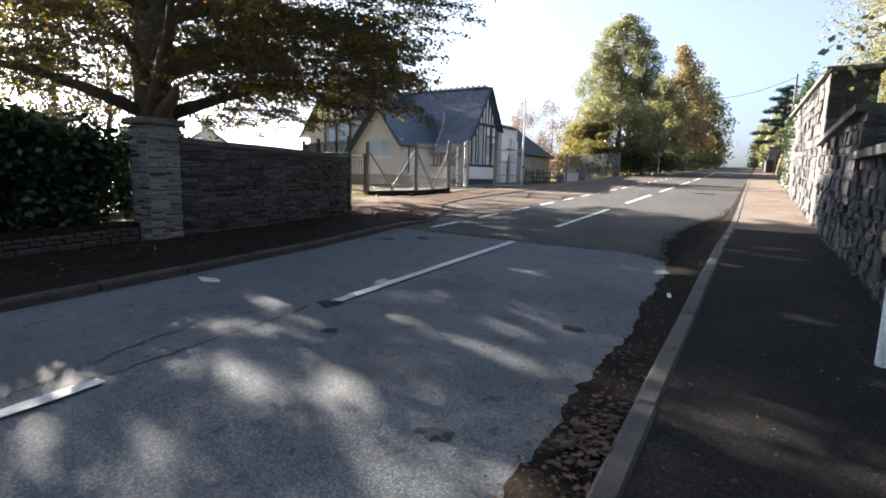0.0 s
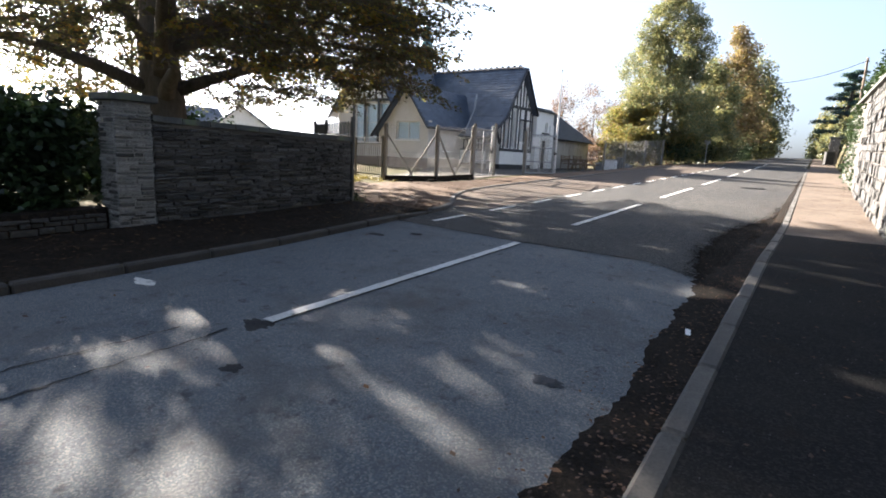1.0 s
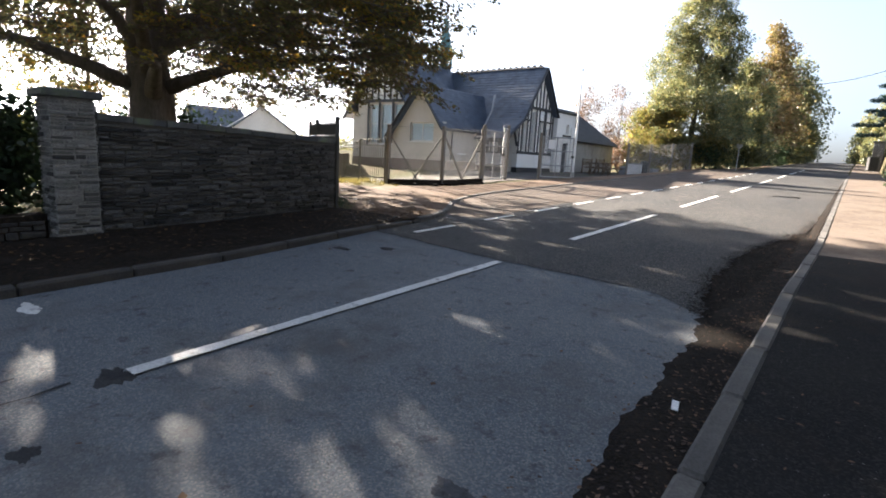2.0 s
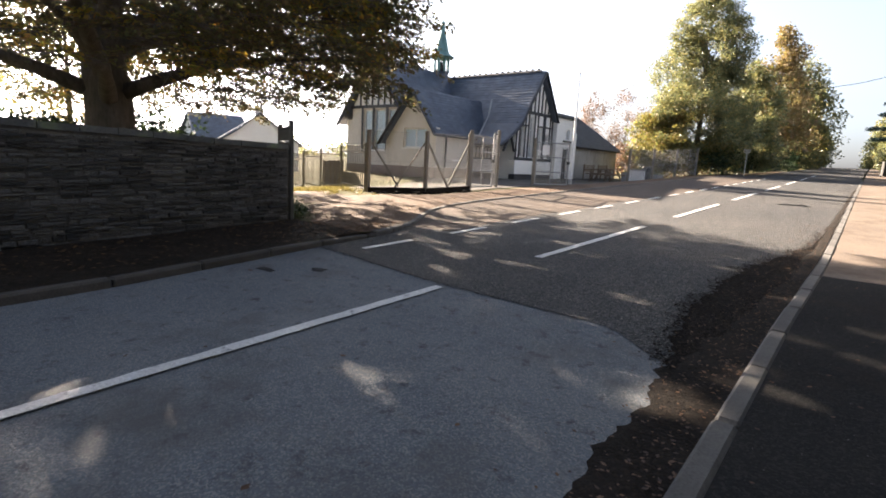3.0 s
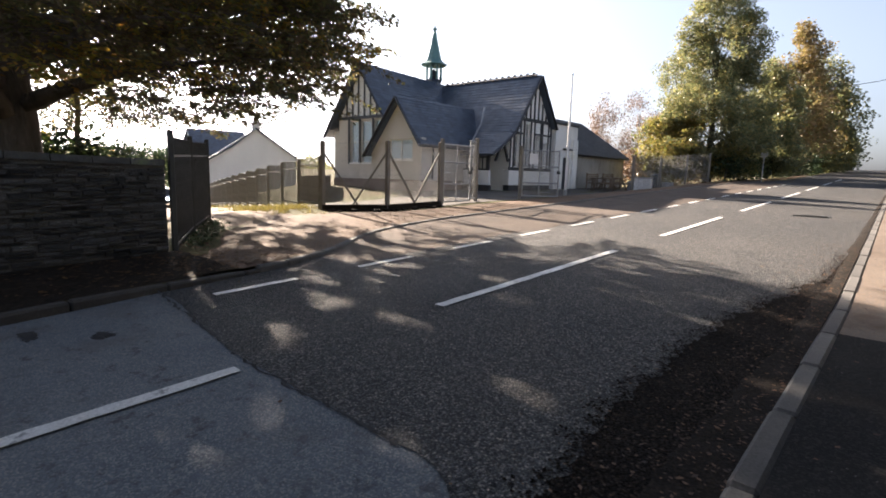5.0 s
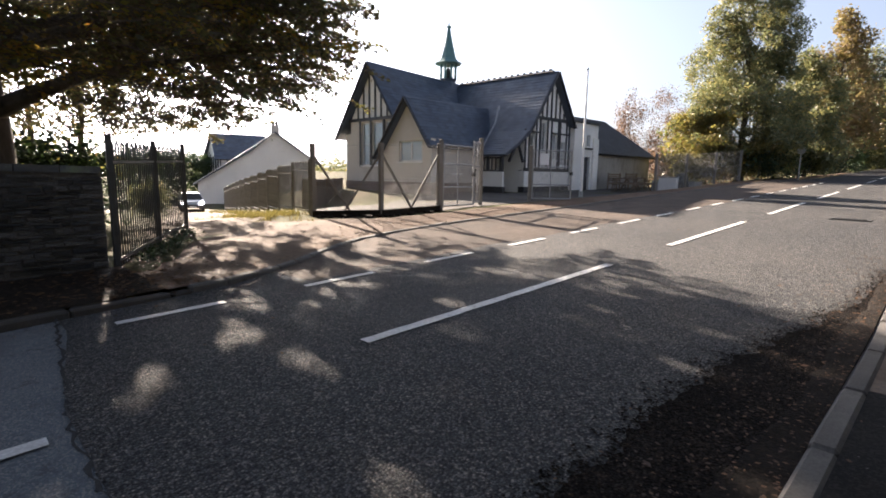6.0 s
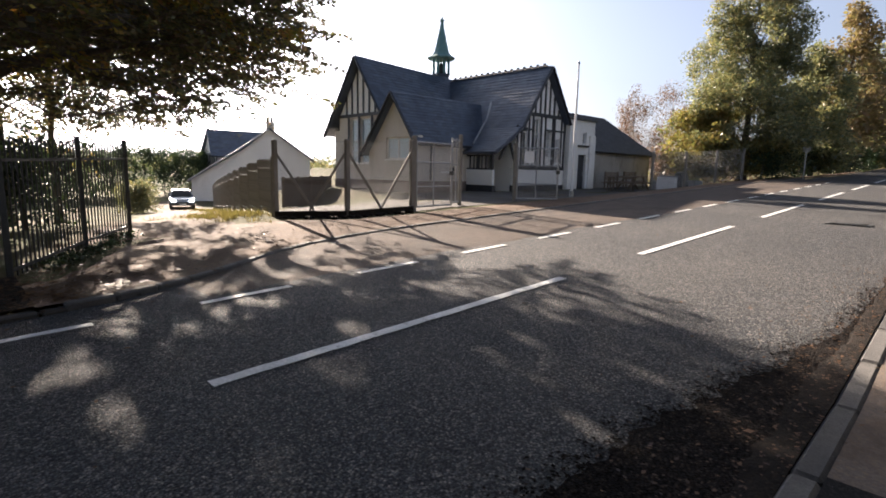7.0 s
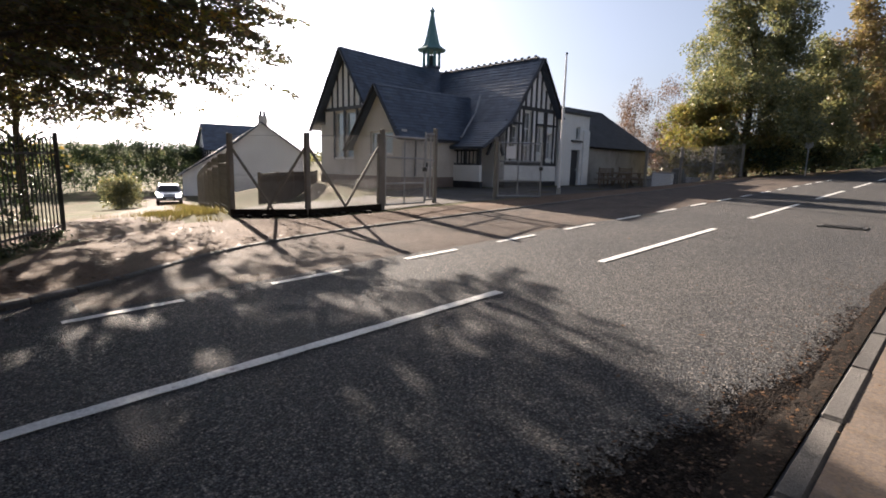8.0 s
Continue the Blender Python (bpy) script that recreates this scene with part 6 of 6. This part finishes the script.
patch("worn_patch", -1.05, 5.45, 0.09, 0.06, FLAKED, "dark worn patch where the road surface has flaked", 14)
patch("worn_patch", -1.14, 3.57, 0.09, 0.05, FLAKED, "dark worn patch where the road surface has flaked", 15)
# Small flat white mark near the left edge of the road.
patch("white_mark", -4.93, 4.93, 0.17, 0.07, PAINT, "small irregular white mark on the road", 16)


def crack(points, width, seed, label):
    rng = random.Random(seed)
    verts, faces = [], []
    pts = []
    for (x0, y0), (x1, y1) in zip(points, points[1:]):
        n = max(2, int(math.hypot(x1 - x0, y1 - y0) / 0.07))
        pts += [(x0 + (x1 - x0) * k / n + rng.uniform(-0.02, 0.02), y0 + (y1 - y0) * k / n + rng.uniform(-0.02, 0.02)) for k in range(n)]
    for x, y in pts:
        w = width * rng.uniform(0.3, 1.2)
        z = road_z(y) + 0.0255
        verts += [(x - w, y - w, z), (x + w, y + w, z)] if abs(points[0][0] - points[-1][0]) > 1 else [(x - w, y, z), (x + w, y, z)]
    faces = [(2 * k, 2 * k + 1, 2 * k + 3, 2 * k + 2) for k in range(len(pts) - 1)]
    tagged(pydata("road_crack", verts, faces, TAR), label, "road crack", kind="structure")


crack([(-3.2, -2), (-3.15, 1.5), (-3.22, 4.8)], 0.012, 1, "thin dark crack along the middle of the worn road")
crack([(-3.35, 2.6), (-3.6, 3.6), (-3.5, 4.6)], 0.008, 2, "fine branching crack in the worn road")
crack([(-5.7, JOIN + 0.28), (-4.4, JOIN + 0.13), (-3.2, JOIN - 0.01), (-1.6, JOIN - 0.01)], 0.014, 3, "dark joint where two road surfaces meet")
crack([(-3.0, 9.4), (-3.03, 20), (-3.0, 40)], 0.009, 4, "dark seam along the middle of the road")


# gutter soil against the kerb, and the damp road edge beyond, darkened for tree shade
soil_width = along([(-3, 0.34), (5.2, 0.31), (7.3, 0.4), (8.6, 0.42), (9.4, 0.36), (12.5, 0.22), (17.0, 0.14), (34, 0.06)])
damp_shade_width = along([(8.3, 0.3), (9.1, 0.55), (12.2, 0.72), (13.0, 0.6), (14.0, 0.38), (15.0, 0.2), (17.5, 0.1)])


def damp_shade_left(y):
    return right_kerb(y) - damp_shade_width(y) * (1 + 0.16 * noise.noise((y * 2.6, 3.5, 0)) + 0.12 * noise.noise((y * 6.0, 5.5, 0)) + 0.08 * noise.noise((y * 15.0, 6.5, 0)))


sheet("road_edge", damp_shade_left, right_kerb, span(8.3, 17.5, 0.03), lambda x, y: 0.0125 + 0.02 * (1 - (max(-1, (x + 3.1) / 2.8)) ** 2), DAMP_SHADE_ROAD,
      "damp kerbside road edge with leaf crumbs, tree shade in its colour", "road", 3)


def gutter():
    verts, faces = [], []
    yy = span(-3, 34, 0.045)
    for y in yy:
        wd = soil_width(y)
        wd *= 1 + 0.22 * noise.noise((y * 0.9, 1.5, 0)) + 0.16 * noise.noise((y * 3.3, 7.5, 0)) + 0.14 * noise.noise((y * 8.0, 2.5, 0)) + 0.1 * noise.noise((y * 19.0, 6.5, 0))
        x1 = right_kerb(y)
        for k in range(5):
            x = x1 - wd * (1 - k / 4)
            verts.append((x, y, road_z(y) + (0.004, 0.022, 0.028, 0.032, 0.036)[k] + (0.006 * noise.noise((x * 9, y * 9, 0)) if k else 0)))
    faces = [(j * 5 + k, j * 5 + k + 1, j * 5 + k + 6, j * 5 + k + 5) for j in range(len(yy) - 1) for k in range(4)]
    tagged(pydata("gutter_soil", verts, faces, GUTTER, smooth_faces=True), "dark soil and leaf mould lying along the kerb", "soil", kind="structure")


gutter()


def fallen(name, label, n, seed, sample, size, material=None, lift=0.012):
    """Loose leaves lying on the ground; one object."""
    rng = random.Random(seed)
    verts, faces = [], []
    for k in range(n):
        x, y, z = sample(rng)
        a, s = rng.uniform(0, math.tau), size * rng.uniform(0.5, 1.3)
        c, d = math.cos(a) * s, math.sin(a) * s
        up = rng.uniform(0.0, 0.5) * s
        i = len(verts)
        z += lift
        verts += [(x - c, y - d, z), (x + d * 0.6, y - c * 0.6, z + up * rng.random()), (x + c, y + d, z + up), (x - d * 0.6, y + c * 0.6, z + up * rng.random())]
        faces.append((i, i + 1, i + 2, i + 3))
    return tagged(pydata(name, verts, faces, material or L_FALLEN), label, "fallen leaves", kind="stuff")


def in_gutter(r):
    y = r.uniform(0, 18) if r.random() < 0.8 else r.uniform(0, 34)
    x = right_kerb(y) - abs(r.gauss(0, 0.2 if y < 9 else 0.3))
    return x, y, road_z(y) + 0.03


def at_damp_shade_edge(r):
    y = r.uniform(8.6, 17.0)
    x = damp_shade_left(y) + r.gauss(-0.02, 0.07)
    return x, y, road_z(y) + 0.02 * (1 - ((x + 3.1) / 2.8) ** 2) + 0.006


def on_left(r):
    y = r.uniform(-3, 10)
    return r.uniform(-7.6, -5.9), y, road_z(y) + 0.085


def on_forecourt(r):
    y = r.uniform(9.8, 22)
    x = left_kerb(y) - abs(r.gauss(0.1, 1.3))
    return x, y, ground_z(x, y) + 0.035


def on_right(r):
    y = r.uniform(1, 26)
    x = r.choice((r.uniform(-0.2, 1.15), 1.15 - abs(r.gauss(0, 0.2)), 1.15 - abs(r.gauss(0, 0.25))))
    return x, y, road_z(y) + 0.085


def on_road(r):
    y = r.uniform(0, 24)
    return r.choice((r.uniform(-5.6, -0.4), -5.7 + abs(r.gauss(0, 0.3)))), y, road_z(y) + 0.02


fallen("leaf_litter", "brown fallen leaves gathered in the gutter", 3200, 1, in_gutter, 0.014)
# Crumbs that soften the edge of the shade-coloured strip.
fallen("edge_crumbs", "dark crumbs fraying out the edge of the shade-coloured strip", 2600, 11, at_damp_shade_edge, 0.016, DAMP_SHADE_ROAD, 0.006)
fallen("leaf_litter", "brown fallen leaves scattered over the shaded footway", 1500, 2, on_left, 0.032)
fallen("leaf_litter", "dry leaves scattered over the dusty forecourt", 1100, 3, on_forecourt, 0.034)
fallen("leaf_litter", "fallen leaves and grit drifted against the garden wall", 1500, 4, on_right, 0.018)
fallen("grit", "pale grit scattered over the dark footway", 2600, 9, on_right, 0.006, KERB)
fallen("leaf_litter", "a few loose leaves on the road", 160, 5, on_road, 0.026)


def at_seam(r):
    y = r.gauss(10.6, 0.6)
    return left_kerb(y) - 0.12 - abs(r.gauss(0.2, 0.9)), y, ground_z(-6.5, y) + 0.075


fallen("leaf_litter", "thick brown leaf litter where the footway meets the forecourt", 900, 7, at_seam, 0.036)


def in_heap(r):
    return -0.48 + r.gauss(0, 0.07), 3.85 + r.gauss(0, 0.2), road_z(3.85) + 0.035 + abs(r.gauss(0, 0.012))


fallen("leaf_heap", "small drift of russet leaves against the kerb", 260, 6, in_heap, 0.026)


def grass_tufts():
    rng = random.Random(8)
    verts, faces = [], []
    spots = []
    for k in range(110):
        f = rng.random()
        x = -11.9 - 18 * f
        y = 15.2 + 4.6 * f + rng.gauss(0, 0.25)
        spots.append((x, y))
    for k in range(160):
        spots.append((rng.gauss(-13.2, 0.9), rng.gauss(14.9, 0.5)))
    for x, y in spots:
        z = ground_z(x, y) + 0.03
        for b in range(16):
            a, h, px, py = rng.uniform(0, math.tau), rng.uniform(0.05, 0.16), x + rng.gauss(0, 0.09), y + rng.gauss(0, 0.09)
            i = len(verts)
            verts += [(px - 0.008 * math.sin(a), py + 0.008 * math.cos(a), z), (px + 0.008 * math.sin(a), py - 0.008 * math.cos(a), z), (px + 0.05 * math.cos(a), py + 0.05 * math.sin(a), z + h)]
            faces.append((i, i + 1, i + 2))
    tagged(pydata("grass", verts, faces, L_GRASS), "thin dry grass along the railings", "grass", kind="stuff")


grass_tufts()

litter = thing("litter", (-0.53, 6.77, road_z(6.77) + 0.03), "crumpled white paper scrap in the gutter", "litter")
bm = box(bmesh.new(), -0.018, 0.018, -0.045, 0.045, -0.004, 0.004, 0.002, pose(-0.53, 6.77, road_z(6.77) + 0.052, 9, 6, 12))
part("paper", bm, WHITE_PLASTIC, litter)

# ---- kerb stones and wall stones ----
kerb("kerb_right", right_kerb, 1, -3.0, 44.0, 0.914, kerb_top, KERB, "pale concrete kerb edging the footway")
kerb("kerb_left", left_kerb, -1, -6.0, 10.6, 0.914, lambda y: 0.1 - 0.05 * smooth((y - 8.5) / 2), KERB_DARK, "dark weathered kerb below the stone wall")
kerb("kerb_forecourt", left_kerb, -1, 10.62, 16.0, 0.45, lambda y: 0.035 + 0.05 * (1 - smooth((y - 10.6) / 2.2)), KERB, "low worn kerb curving into the forecourt")
kerb("kerb_forecourt", left_kerb, -1, 16.0, 44.0, 0.914, lambda y: 0.035, KERB, "low worn kerb along the forecourt")
stone_face(garden, STONE_R, 6, (1.12, 9.5, road_z(9.5) - 0.03), (0, -1, 0), (-1, 0, 0), 3.2, 1.6, 0.14, 0.38, 71, 0.045, (0.09, 0.2), lambda s: 1.34 + 0.036 * s)
stone_face(garden, STONE_R, 6, (1.12, 14.2, road_z(14.2) - 0.03), (0, -1, 0), (-1, 0, 0), 4.7, 1.95, 0.14, 0.4, 72, 0.045, (0.09, 0.22), lambda s: 1.6 + 0.066 * s)
stone_face(garden, STONE_R, 6, (1.12, 23.5, road_z(23.5) - 0.03), (0, -1, 0), (-1, 0, 0), 8.7, 3.05, 0.25, 0.6, 73, 0.045, (0.16, 0.32), lambda s: 3.0)
stone_face(garden, STONE_R, 5, (1.09, 14.2, road_z(14.2) + 1.6), (1, 0, 0), (0, -1, 0), 0.76, 1.36, 0.2, 0.4, 74, 0.035, (0.1, 0.2))
stone_face(garden, STONE_R, 5, (1.12, 9.5, road_z(9.5) + 1.3), (1, 0, 0), (0, -1, 0), 0.42, 0.58, 0.15, 0.3, 75, 0.03, (0.1, 0.18))
